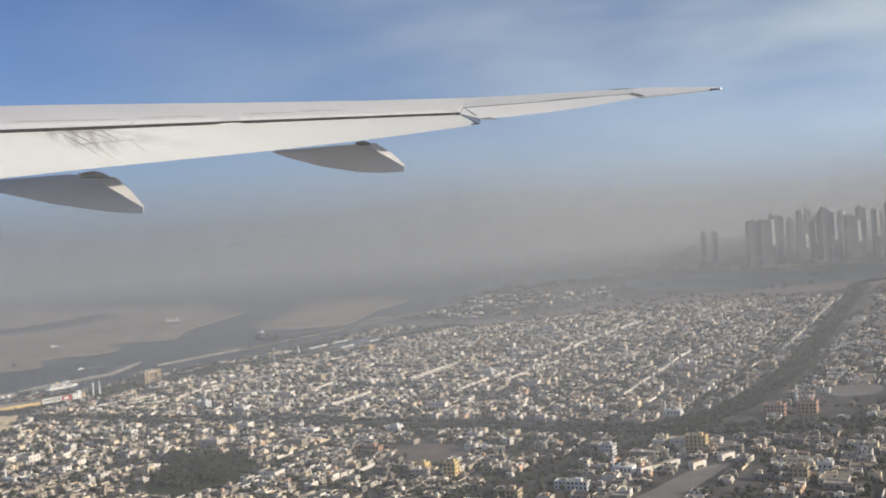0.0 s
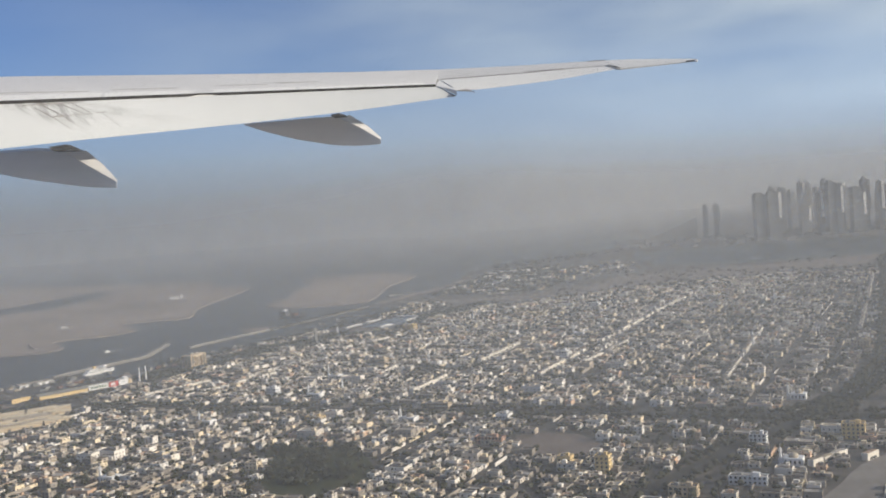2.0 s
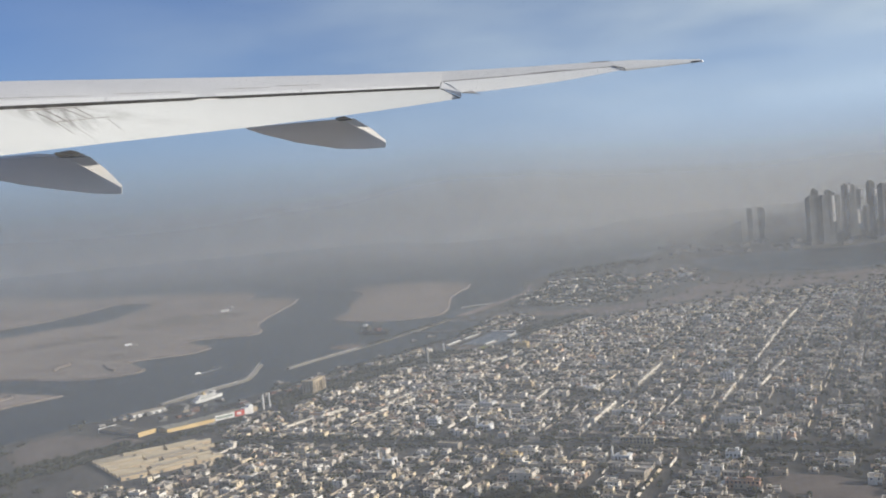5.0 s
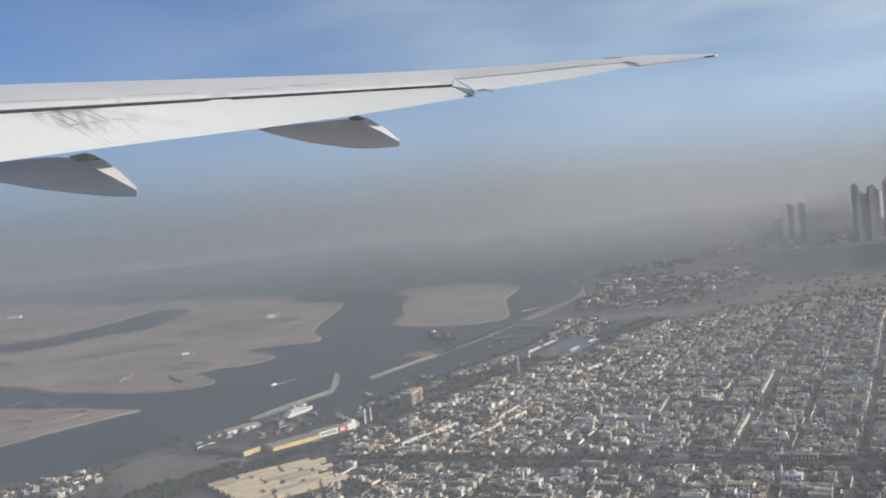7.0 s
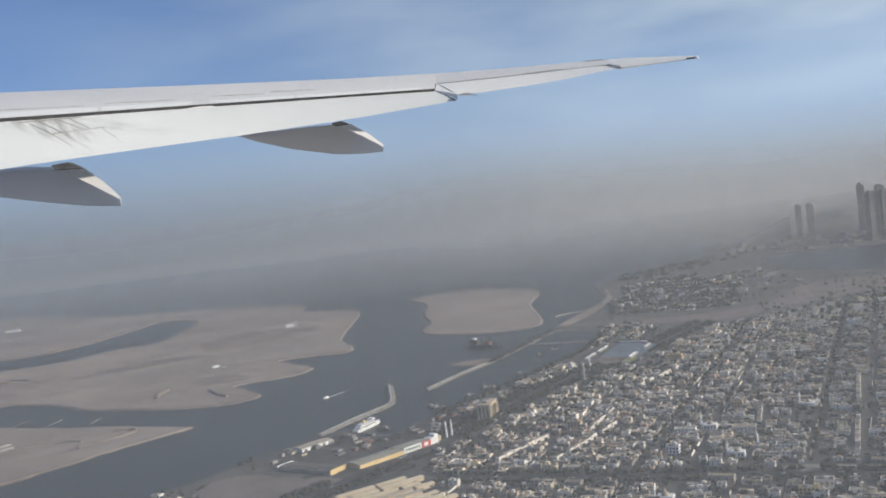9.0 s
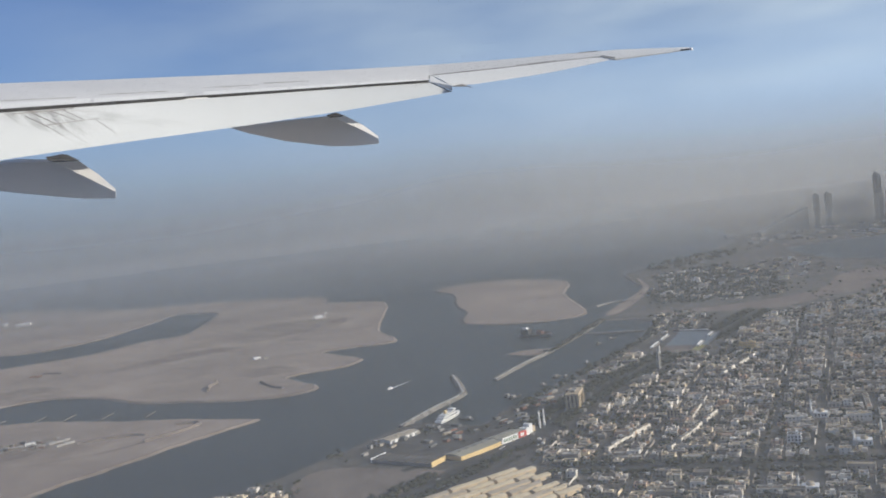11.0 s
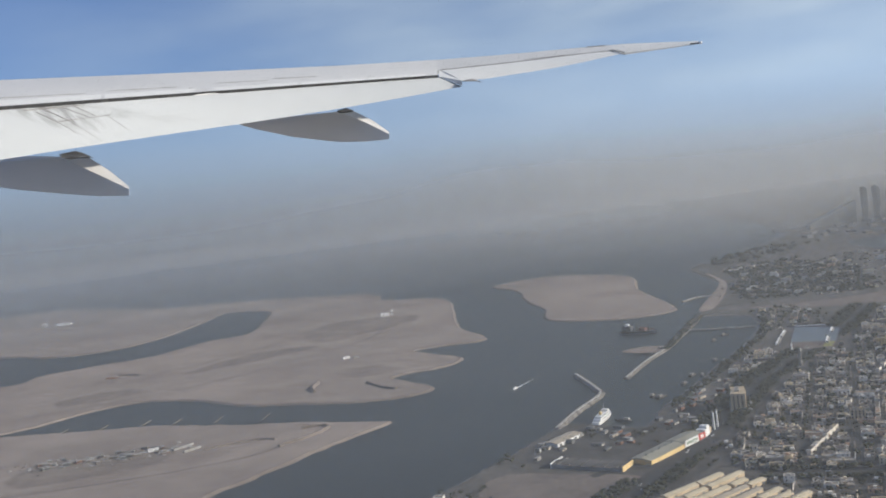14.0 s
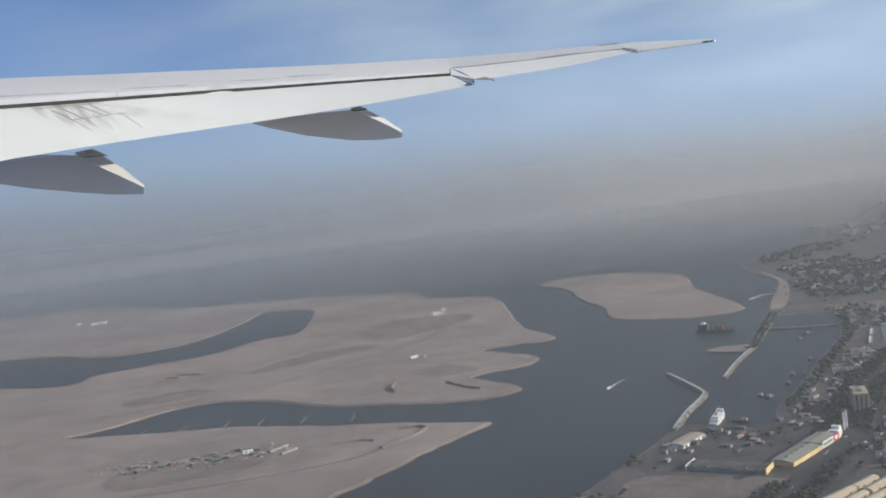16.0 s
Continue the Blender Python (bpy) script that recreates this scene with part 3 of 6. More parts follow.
for name, pts, mat, label in (
        ("sand_flat", [(-30.6, 1025.4), (18.6, 997.3), (91.1, 1026.3), (204.4, 1058.3), (346.8, 1063.1), (500.6, 1110.4), (428.8, 1164.2), (270.8, 1149.3), (172.5, 1170.3), (89.3, 1065.8), (-10.7, 1047.1), (-69.5, 1067.1)], "bare", "open sand flat between the houses and the lagoon"),
        ("sand_flat", [(-102.8, 1088.5), (-89.0, 1086.4), (-47.0, 1164.3), (-10.4, 1252.0), (6.9, 1352.0), (-16.4, 1252.0), (-58.9, 1169.7)], "sand", "narrow sandy beach by the breakwater"),
        ("bare_lot", [(-354.5, 610.9), (-372.1, 653.9), (-354.6, 680.1), (-316.9, 659.8), (-296.4, 638.1), (-322.9, 598.0)], "bare", "bare brown earth lot near the shore"),
        ("bare_lot", [(-31.7, 467.5), (-7.2, 459.3), (-1.8, 426.7), (-26.1, 430.5)], "bare", "bare earth square among the houses"),
        ("paved_lot", [(31.5, 328.6), (50.4, 353.0), (75.3, 383.4), (90.0, 392.5), (92.2, 389.5), (78.6, 369.4), (60.2, 342.2), (44.2, 318.9)], "paving", "wide pale paved parking ground"),
        ("paved_lot", [(-111.3, 569.0), (-86.5, 557.4), (-90.3, 543.2), (-115.0, 554.0)], "paving", "pale paved lot beside the avenue"),
        ("paved_lot", [(-82.7, 553.5), (-63.7, 544.1), (-65.6, 537.0), (-85.6, 546.4)], "paving", "small pale paved lot beside the avenue"),
        ("bare_lot", [(173.4, 505.2), (178.9, 528.4), (202.7, 526.9), (192.2, 503.4)], "paving", "pale playing field beside the highway"),
        ("sand_flat", [(-218.2, 945.0), (-200.7, 952.3), (-183.2, 941.8), (-192.9, 922.9), (-208.4, 929.2)], "sand", "sand spit beside the breakwater"),
        ("park", [(-134.6, 480.6), (-98.1, 467.1), (-88.9, 413.9), (-121.8, 403.7)], "grass", "dark green park lawn among the houses"),
        ("forecourt", [(-326.2, 614.0), (-291.0, 655.4), (-255.1, 690.4), (-225.8, 733.1), (-186.7, 790.4), (-173.2, 776.4), (-210.4, 725.2), (-239.7, 672.5), (-276.4, 636.7), (-313.6, 602.3)], "dark_paving", "dark stained ground between corniche and houses"),
        ("quay", [(-325.5, 730.2), (-294.9, 747.0), (-272.6, 724.7), (-240.3, 760.5), (-230.6, 740.1), (-255.2, 704.5), (-308.3, 665.1), (-341.4, 696.9)], "dark_paving", "dark stained concrete harbour quay")):
    sheet(name, smooth_line(pts, 3, rough=0.6, seed=len(label)), 0.9 if mat != "grass" else 0.92, mat, label)

AVENUE = [(-254.3, 622.2), (-201.8, 596.9), (-118.9, 557.8), (-35.3, 516.9), (92.4, 452.3), (160.4, 438.9), (287.0, 376.2), (437.3, 301.8)]
HIGHWAY = [(82.0, 460.3), (111.2, 479.2), (141.3, 519.2), (180.6, 586.9), (266.2, 766.6), (375.2, 997.3), (472.1, 1164.4), (734.3, 1218.6)]
DIAGONAL = [(-34.0, 334.0), (-15.0, 358.0), (0.0, 373.4), (14.0, 386.8), (28.3, 401.2), (43.5, 416.0), (60.0, 431.0), (75.0, 445.0), (92.0, 456.0), (108.0, 470.5)]
CORNICHE = [(-401.9, 537.2), (-318.7, 616.2), (-256.0, 684.3), (-225.7, 727.0), (-180.9, 788.5), (-119.2, 853.0), (-57.7, 919.8), (-9.3, 979.9), (2.7, 994.0)]
ribbon("road", AVENUE, 8.5, 0.96, "asphalt", "dark asphalt avenue crossing the houses")
ribbon("road", DIAGONAL, 8, 0.975, "asphalt", "dark asphalt road curving between the houses")
ribbon("road", HIGHWAY, 6, 0.99, "asphalt", "wide dark highway with planted edges")
ribbon("road", CORNICHE, 11, 0.93, "asphalt", "dark corniche road with trees along the shore")
ribbon("road", [(-319.7, 656.7), (-303.5, 662.2), (-291.1, 658.5), (-251.2, 683.4), (-234.2, 710.8)], 5, 0.98, "asphalt", "harbour road in front of the warehouse")

# Glowing ring painted as the hazy distance, far behind everything.
BACK_H = 900.0
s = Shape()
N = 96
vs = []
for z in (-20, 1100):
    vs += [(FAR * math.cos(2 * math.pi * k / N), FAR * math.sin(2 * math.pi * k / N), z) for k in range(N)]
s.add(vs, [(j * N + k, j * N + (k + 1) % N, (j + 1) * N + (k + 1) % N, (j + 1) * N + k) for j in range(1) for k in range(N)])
back = single("backdrop", s, backdrop_material(BACK_H), "glowing backdrop painted as grey-brown dust haze along the horizon", "haze", kind="structure", at=Matrix.Translation((*CENTRE, 0)))

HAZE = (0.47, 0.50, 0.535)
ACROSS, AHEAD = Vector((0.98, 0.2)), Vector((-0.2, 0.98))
# sheet opacity west to east, tuned to brightness: sea and shore near, land far
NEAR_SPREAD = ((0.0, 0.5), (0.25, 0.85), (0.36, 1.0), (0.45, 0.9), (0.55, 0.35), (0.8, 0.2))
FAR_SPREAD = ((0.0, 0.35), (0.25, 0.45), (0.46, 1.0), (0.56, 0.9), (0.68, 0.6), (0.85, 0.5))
# Upright see-through sheets; the haze is put into their colour and opacity.
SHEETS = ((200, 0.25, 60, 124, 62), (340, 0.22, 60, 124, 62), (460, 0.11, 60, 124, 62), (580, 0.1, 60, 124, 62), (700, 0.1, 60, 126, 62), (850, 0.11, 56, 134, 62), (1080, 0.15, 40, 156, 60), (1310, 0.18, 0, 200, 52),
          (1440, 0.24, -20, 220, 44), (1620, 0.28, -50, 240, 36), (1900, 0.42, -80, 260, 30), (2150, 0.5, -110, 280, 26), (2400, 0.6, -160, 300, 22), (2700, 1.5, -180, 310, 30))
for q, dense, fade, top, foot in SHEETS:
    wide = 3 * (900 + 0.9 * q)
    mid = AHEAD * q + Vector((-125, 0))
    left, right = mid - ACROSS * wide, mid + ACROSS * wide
    # Nearest sheet is cut short so the camera's path misses it.
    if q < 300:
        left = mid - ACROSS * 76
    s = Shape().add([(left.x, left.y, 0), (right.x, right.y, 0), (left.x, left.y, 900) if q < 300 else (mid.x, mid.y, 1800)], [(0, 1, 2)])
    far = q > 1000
    single("haze", s, haze_material("painted_haze", 0, foot, fade, top, dense, (0.345, 0.38, 0.43) if far else HAZE, (0.54, 0.55, 0.55) if far else (0.47, 0.49, 0.51), FAR_SPREAD if far else NEAR_SPREAD, q < 300), "see-through upright sheet painted as grey dust haze", "haze", kind="structure")

# ---------------------------------------------------------------- the airliner's wing
def along(pts, u):
    """Point at station u, a column of the camera's view, on a line of (station, x, y, z)."""
    for a, b in zip(pts, pts[1:]):
        if u <= b[0] or b is pts[-1]:
            k = (u - a[0]) / (b[0] - a[0])
            return Vector([a[i] + (b[i] - a[i]) * k for i in (1, 2, 3)])


# Lines placed along camera rays, far off and oversized, to fit the view.
LEAD = [(-260, -1675, 3430, 614), (0, -1325, 3650, 623), (200, -1012, 3844, 626), (400, -649, 4017, 624), (600, -241, 4134, 614), (780, 152, 4210, 605), (900, 415, 4196, 596), (1000, 629, 4157, 589), (1100, 837, 4104, 578), (1180, 995, 4046, 560), (1226, 1079, 4009, 549)]
HINGE = [(-260, -1456, 2856, 457), (0, -1199, 3154, 478), (170, -989, 3378, 494), (350, -717, 3603, 508), (600, -259, 3855, 517), (700, -54, 3937, 518), (766, 87, 3989, 518)]
FLAP_END = [(-260, -1376, 2612, 286), (0, -1157, 2945, 330), (130, -1017, 3137, 351), (250, -862, 3308, 370), (420, -599, 3538, 396), (600, -271, 3739, 426), (700, -70, 3836, 446), (806, 157, 3934, 470)]
AIL_HINGE = [(767, 103, 4077, 553), (900, 390, 4087, 554), (1000, 603, 4065, 554), (1072, 754, 4041, 551)]
AIL_END = [(767, 160, 3932, 491), (842, 236, 3944, 489), (950, 468, 3971, 501), (1000, 577, 3975, 509), (1093, 778, 3974, 530)]
TIP_END = [(1073, 778, 3974, 531), (1180, 961, 3952, 532), (1228, 1058, 3937, 533)]
wing = thing("aircraft_wing", "long white swept airliner wing with flaps set for take-off", "aircraft wing")


def airfoil(rear, front, thick):
    """Section points from the rear edge over the top to the nose and back underneath."""
    out = []
    for k in (0, 0.12, 0.3, 0.5, 0.7, 0.85, 0.95, 1.0):
        p = rear.lerp(front, k)
        out.append(p + Vector((0, 0, thick * 0.12 * math.sin(math.pi * min(1, k * 1.02)) * (1 - 0.3 * k))))
    for k in (0.97, 0.85, 0.6, 0.3, 0.0):
        p = rear.lerp(front, k)
        out.append(p - Vector((0, 0, thick * (0.25 + 0.75 * math.sin(math.pi * (0.1 + 0.85 * k))))))
    return out


def loft(sections, shape, slot=0, close=True):
    n = len(sections[0])
    shape.add([tuple(p) for s_ in sections for p in s_],
              [(j * n + k, j * n + (k + 1) % n, (j + 1) * n + (k + 1) % n, (j + 1) * n + k) for j in range(len(sections) - 1) for k in range(n if close else n - 1)]
              + ([tuple(range(n))[::-1], tuple(range((len(sections) - 1) * n, len(sections) * n))] if close else []), slot)
    return shape


def smooth_shade(ob, angle=40):
    ob.data.polygons.foreach_set("use_smooth", [True] * len(ob.data.polygons))
    ob.data.set_sharp_from_angle(angle=radians(angle))
    return ob


secs = []
for u in (-260, -180, -100, 0, 100, 200, 300, 400, 500, 600, 700, 764):
    secs.append(airfoil(along(HINGE, u), along(LEAD, u), 55 - 0.04 * u))
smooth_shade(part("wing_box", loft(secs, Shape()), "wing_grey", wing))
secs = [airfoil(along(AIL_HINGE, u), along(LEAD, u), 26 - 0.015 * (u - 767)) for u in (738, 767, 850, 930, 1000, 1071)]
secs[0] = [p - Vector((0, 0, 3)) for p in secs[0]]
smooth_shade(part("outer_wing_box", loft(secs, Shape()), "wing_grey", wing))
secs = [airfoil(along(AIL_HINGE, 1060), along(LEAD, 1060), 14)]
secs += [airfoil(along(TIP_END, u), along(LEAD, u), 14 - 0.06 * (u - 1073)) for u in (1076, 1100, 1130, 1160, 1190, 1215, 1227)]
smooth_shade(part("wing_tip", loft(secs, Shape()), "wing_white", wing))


def panel(name, front, rear, stations, thick, mat, start=0.05, rear_shift=0.0, label=""):
    secs_ = []
    for a in stations:
        full, thick = thick, thick * (1 - 0.85 * max(0.0, (a - 0.9) / 0.1))
        u0 = front[0][0] + (front[-1][0] - front[0][0]) * a
        u1 = rear[0][0] + (rear[-1][0] - rear[0][0]) * a
        p, q = along(front, u0), along(rear, u1)
        p = p.lerp(q, start)
        top = [p.lerp(q, k) + Vector((0, 0, thick * 0.6 * math.sin(math.pi * min(1.0, 0.12 + k * 0.88)))) for k in (0, 0.1, 0.3, 0.55, 0.8, 1.0)]
        low = [p.lerp(q, k) - Vector((0, 0, thick * (1.0 - 0.85 * k))) for k in (0.8, 0.4, 0.0)]
        secs_.append(top + low)
        thick = full
    return smooth_shade(part(name, loft(secs_, Shape()), mat, wing, label))


ST = [k / 14 for k in range(15)]
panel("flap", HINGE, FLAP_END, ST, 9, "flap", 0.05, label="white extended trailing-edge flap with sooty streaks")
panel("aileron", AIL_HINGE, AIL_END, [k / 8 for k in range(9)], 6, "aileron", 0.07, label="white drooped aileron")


def wing_top(u, k):
    """A point on the upper skin ahead of the hinge line, at chord fraction k."""
    rear, thick = (along(HINGE, u), 55 - 0.04 * u) if u < 765 else (along(AIL_HINGE, min(u, 1072)), 26 - 0.015 * (u - 767))
    return rear.lerp(along(LEAD, u), k) + Vector((0, 0, thick * 0.12 * math.sin(math.pi * min(1, k * 1.02)) * (1 - 0.3 * k)))


def flap_top(a, k):
    """A point on the flap's upper skin: span fraction a, chord fraction k."""
    p = along(HINGE, -260 + 1026 * a)
    q = along(FLAP_END, -260 + 1066 * a)
    p = p.lerp(q, 0.045)
    return p.lerp(q, k) + Vector((0, 0, 9 * 0.6 * math.sin(math.pi * min(1.0, 0.12 + k * 0.88))))


def strip(name, pts, width, mat, lift, label="", thin=1.0):
    """A narrow band lying on the skin, drawn out along pts."""
    up = Vector((0.05, -0.45, 0.88))
    secs_ = []
    for k, p in enumerate(pts):
        d = (pts[min(k + 1, len(pts) - 1)] - pts[max(k - 1, 0)]).normalized()
        side = d.cross(up).normalized() * width / 2
        c = p + up * lift
        secs_.append([c - side, c + side, c + side - up * (lift + 1), c - side - up * (lift + 1)])
    return part(name, loft(secs_, Shape()), mat, wing, label)


def line3(fn, a, b, n=5):
    return [fn(a[0] + (b[0] - a[0]) * k / n, a[1] + (b[1] - a[1]) * k / n) for k in range(n + 1)]


strip("hinge_line", [along(HINGE, -260 + 1024 * k / 30).lerp(along(FLAP_END, -260 + 1064 * k / 30), 0.022) for k in range(31)], 4.4, "gap", 9, "dark gap between wing and flap")
strip("hinge_line", [along(AIL_HINGE, 768 + 303 * k / 12).lerp(along(AIL_END, 768 + 324 * k / 12), 0.03) for k in range(13)], 5, "soot", 2, "grey gap between wing and aileron")
SPAN = (flap_top(0.40, 0.25) - flap_top(0.28, 0.25)).normalized()
FLOW = (flap_top(0.34, 0.8) - flap_top(0.33, 0.1)).normalized()
reach = (flap_top(0.34, 0.9) - flap_top(0.33, 0.0)).length
add_soot(M["flap"], flap_top(0.32, 0.16), SPAN / ((flap_top(0.40, 0.2) - flap_top(0.31, 0.2)).length), FLOW / (reach * 0.5), 1.15)
add_soot(M["flap"], flap_top(0.36, 0.08), SPAN / ((flap_top(0.56, 0.2) - flap_top(0.31, 0.2)).length), FLOW / (reach * 0.22), 0.45)
for a, b, w in (((0.345, 0.06), (0.385, 0.36), 4.6), ((0.365, 0.05), (0.398, 0.36), 4.2), ((0.318, 0.12), (0.352, 0.42), 4.4), ((0.30, 0.14), (0.335, 0.44), 4.0), ((0.33, 0.41), (0.425, 0.37), 3.0), ((0.28, 0.06), (0.385, 0.03), 5.0),
                ((0.335, 0.44), (0.385, 0.95), 1.8), ((0.355, 0.45), (0.40, 0.95), 1.6), ((0.42, 0.40), (0.455, 0.9), 1.4)):
    strip("soot_streak", line3(flap_top, a, b), w, "soot", 0.8, "grey soot streak on the flap")
for a, b, w in (((172, 0.03), (150, 0.2), 5), ((350, 0.03), (322, 0.22), 4), ((515, 0.03), (500, 0.2), 4), ((-60, 0.28), (140, 0.26), 4), ((180, 0.3), (300, 0.3), 3), ((350, 0.36), (460, 0.36), 3), ((470, 0.42), (550, 0.42), 4), ((640, 0.03), (628, 0.2), 3), ((900, 0.08), (990, 0.08), 3)):
    strip("panel_joint", line3(wing_top, a, b), w, "soot", 0.8, "grey joint between wing panels")


for u0, u1 in ((-255, 168), (174, 346), (352, 512), (518, 636), (642, 742)):
    secs_ = []
    for j in range(9):
        u = u0 + (u1 - u0) * j / 8
        edge = [wing_top(u, k) + Vector((0, 0, 1.4)) for k in (0.012, 0.06, 0.12, 0.19)]
        secs_.append(edge + [p - Vector((0, 0, 2.6)) for p in reversed(edge)])
    smooth_shade(part("spoiler", loft(secs_, Shape()), "aileron", wing, "white spoiler panel lying flat on the wing"))


def fairing(name, near, low, far, label):
    secs_ = []
    for a, b, c in zip(near, low, far):
        a, b, c = Vector(a), Vector(b), Vector(c)
        d = c + (b - a) * 0.9
        mid = a.lerp(b, 0.5) + (a - c) * 0.05
        keel = b.lerp(d, 0.5) + (b - a) * 0.06
        secs_.append([a, a.lerp(b, 0.12) + (a - c) * 0.03, mid, b.lerp(a, 0.15) + (a - c) * 0.02, b, keel, d, c])
    return smooth_shade(part(name, loft(secs_, Shape()), "fairing", wing, label), 22)


fairing("flap_track_fairing",
        [(-1654, 3630, 378), (-1417, 3522, 363), (-1226, 3422, 352), (-1115, 3358, 338), (-1013, 3293, 279), (-926, 3233, 227)],
        [(-1655, 3631, 370), (-1425, 3522, 307), (-1275, 3444, 268), (-1129, 3360, 238), (-1021, 3293, 218), (-928, 3234, 208)],
        [(-1679, 3704, 387), (-1443, 3606, 376), (-1249, 3518, 369), (-1058, 3409, 339), (-988, 3329, 288), (-926, 3242, 234)], "grey canoe-shaped fairing under the flap")
fairing("flap_track_fairing",
        [(-650, 4077, 441), (-529, 4020, 436), (-407, 3957, 433), (-288, 3891, 426), (-206, 3843, 377), (-133, 3797, 325)],
        [(-650, 4077, 437), (-584, 4047, 408), (-455, 3983, 362), (-300, 3899, 322), (-213, 3847, 311), (-135, 3798, 308)],
        [(-636, 4135, 448), (-511, 4097, 445), (-386, 4045, 442), (-241, 3963, 433), (-177, 3887, 383), (-132, 3806, 333)], "grey canoe-shaped fairing under the flap")


def wedge(name, pts, mat, depth, label):
    s_ = Shape()
    n = len(pts)
    vs_ = [tuple(p) for p in pts] + [(p[0], p[1] + depth, p[2]) for p in pts]
    s_.add(vs_, [tuple(range(n)), tuple(range(2 * n - 1, n - 1, -1))] + [(k, n + k, n + (k + 1) % n, (k + 1) % n) for k in range(n)])
    return part(name, s_, mat, wing, label)


# Shade of each recess is put in as a solid dark wedge.
wedge("fairing_gap", [(-1071, 3097, 336), (-1032, 3125, 342), (-1006, 3152, 324), (-1059, 3088, 323)], "gap", 60, "dark wedge standing in for the shaded recess above the fairing")
wedge("fairing_gap", [(-301, 3738, 420), (-271, 3746, 426), (-245, 3755, 415), (-288, 3743, 414)], "gap", 60, "dark wedge standing in for the shaded recess above the fairing")
wedge("hinge_cover", [(157, 3909, 488), (196, 3912, 493), (227, 3896, 474), (215, 3897, 481)], "soot", 20, "grey hinge cover between flap and aileron")
strip("flap_edge", [along(HINGE, 765).lerp(along(FLAP_END, 805), 0.06 + 0.94 * k / 4) + Vector((0, 0, 1.0)) for k in range(5)], 3.0, "gap", 0.8, "dark outer edge of the flap")
# Added filler, its corners set so the gap looks closed from the camera.
wedge("gap_filler", [(88, 3991, 520), (103, 4079, 554), (159, 3935, 493), (158, 3922, 473)], "aileron", 4, "white filler panel covering the gap between flap and aileron")
strip("aileron_edge", [Vector((751, 4037, 554)), Vector((780, 3970, 533))], 5, "soot", 2, "dark outer edge of the aileron")
strip("slat_edge", line3(lambda u, k: wing_top(u, k), (1030, 0.97), (1062, 0.97)), 6, "soot", 2, "dark edge of the slat")
s = Shape().tube((1060, 3932, 529), 7, 5, 9, 12)
part("navigation_light", s, "lens", wing, "small glass tip lamp")
strip("tip_trailing_edge", [Vector((1023, 3942, 534)), Vector((1063, 3933, 533))], 5, "gap", 2)

# ---------------------------------------------------------------- houses
U = Vector((0.47, 0.883))
V = Vector((0.883, -0.47))
GRID = math.atan2(V.y, V.x)
rnd = random.Random(11)
DISTRICTS = {
    "north": [(-260.3, 636.0), (-249.2, 672.3), (-209.5, 721.2), (-171.3, 774.4), (-107.6, 843.2), (-47.0, 909.1), (-1.5, 965.2), (58.6, 989.8), (119.9, 1016.8), (236.7, 1041.6), (371.8, 1020.1), (340, 935), (258, 765), (172, 588), (134, 528), (87.9, 468.6), (-33.3, 528.1), (-195.3, 606.1)],
    "south": [(-254.7, 650.2), (-229.8, 630.7), (-199.7, 586.2), (-35.3, 507.7), (81.7, 445.1), (100.7, 425.9), (102.3, 391.6), (50.4, 308.8), (12.2, 258.2), (-62.9, 246.1), (-197.8, 358.4), (-315.2, 458.0), (-307.1, 540.2), (-258.8, 572.0)],
    "east": [(106.5, 430.1), (171.3, 539.8), (246.9, 699.7), (427.0, 1064.3), (546.5, 1041.6), (573.1, 852.5), (388.1, 414.3), (237.3, 249.8), (107.9, 289.4), (59.8, 311.0), (104.2, 385.5)],
    "shore": [(-211.6, 769.8), (-186.8, 819.1), (-153.1, 870.9), (-132.8, 869.1), (-128.9, 854.8), (-186.7, 792.5)],
    "west": [(-430.2, 645.1), (-400.7, 654.1), (-384.8, 662.7), (-370.8, 642.7), (-386.7, 611.7), (-423.2, 616.7)],
    "marina": [(-111.2, 934.8), (-94.6, 966.4), (-77.8, 1005.5), (-84.4, 1040.4), (-40.2, 1046.2), (-30.8, 994.2), (-60.5, 941.2)],
    "far_villas": [(125.8, 1172.0), (143.7, 1353.5), (220.6, 1359.8), (188.4, 1262.4), (177.8, 1190.9)],
    "villas": [(-49.5, 1104.8), (-33.0, 1186.1), (1.4, 1241.0), (22.9, 1352.1), (113.6, 1363.8), (131.6, 1244.9), (100.2, 1158.7), (59.0, 1064.2), (-0.5, 1079.0)],
}
CLEAR = [[(-354.5, 610.9), (-372.1, 653.9), (-354.6, 680.1), (-316.9, 659.8), (-296.4, 638.1), (-322.9, 598.0)], [(-33.6, 469.6), (-5.3, 461.4), (0.1, 424.7), (-27.9, 428.4)], [(29.6, 328.5), (50.4, 356.0), (75.3, 386.4), (91.6, 396.6), (95.1, 389.6), (79.6, 367.4), (60.2, 340.2), (44.2, 316.9)],
         [(-113.2, 570.9), (-84.6, 558.5), (-63.7, 544.1), (-65.6, 535.0), (-90.3, 541.2), (-116.9, 553.9)], [(-136.5, 483.6), (-96.3, 469.3), (-87.0, 411.9), (-123.6, 401.5)], [(-330.3, 621.9), (-275.7, 649.7), (-257.2, 582.1), (-297.8, 546.5)],
         [(128.4, 461.0), (160.0, 480.0), (173.5, 461.7), (137.9, 445.7)], [(82.2, 472.6), (92.2, 493.3), (105.6, 485.3), (97.5, 468.7)], [(153.4, 492.3), (189.0, 535.0), (218.3, 514.5), (177.7, 477.2)]]
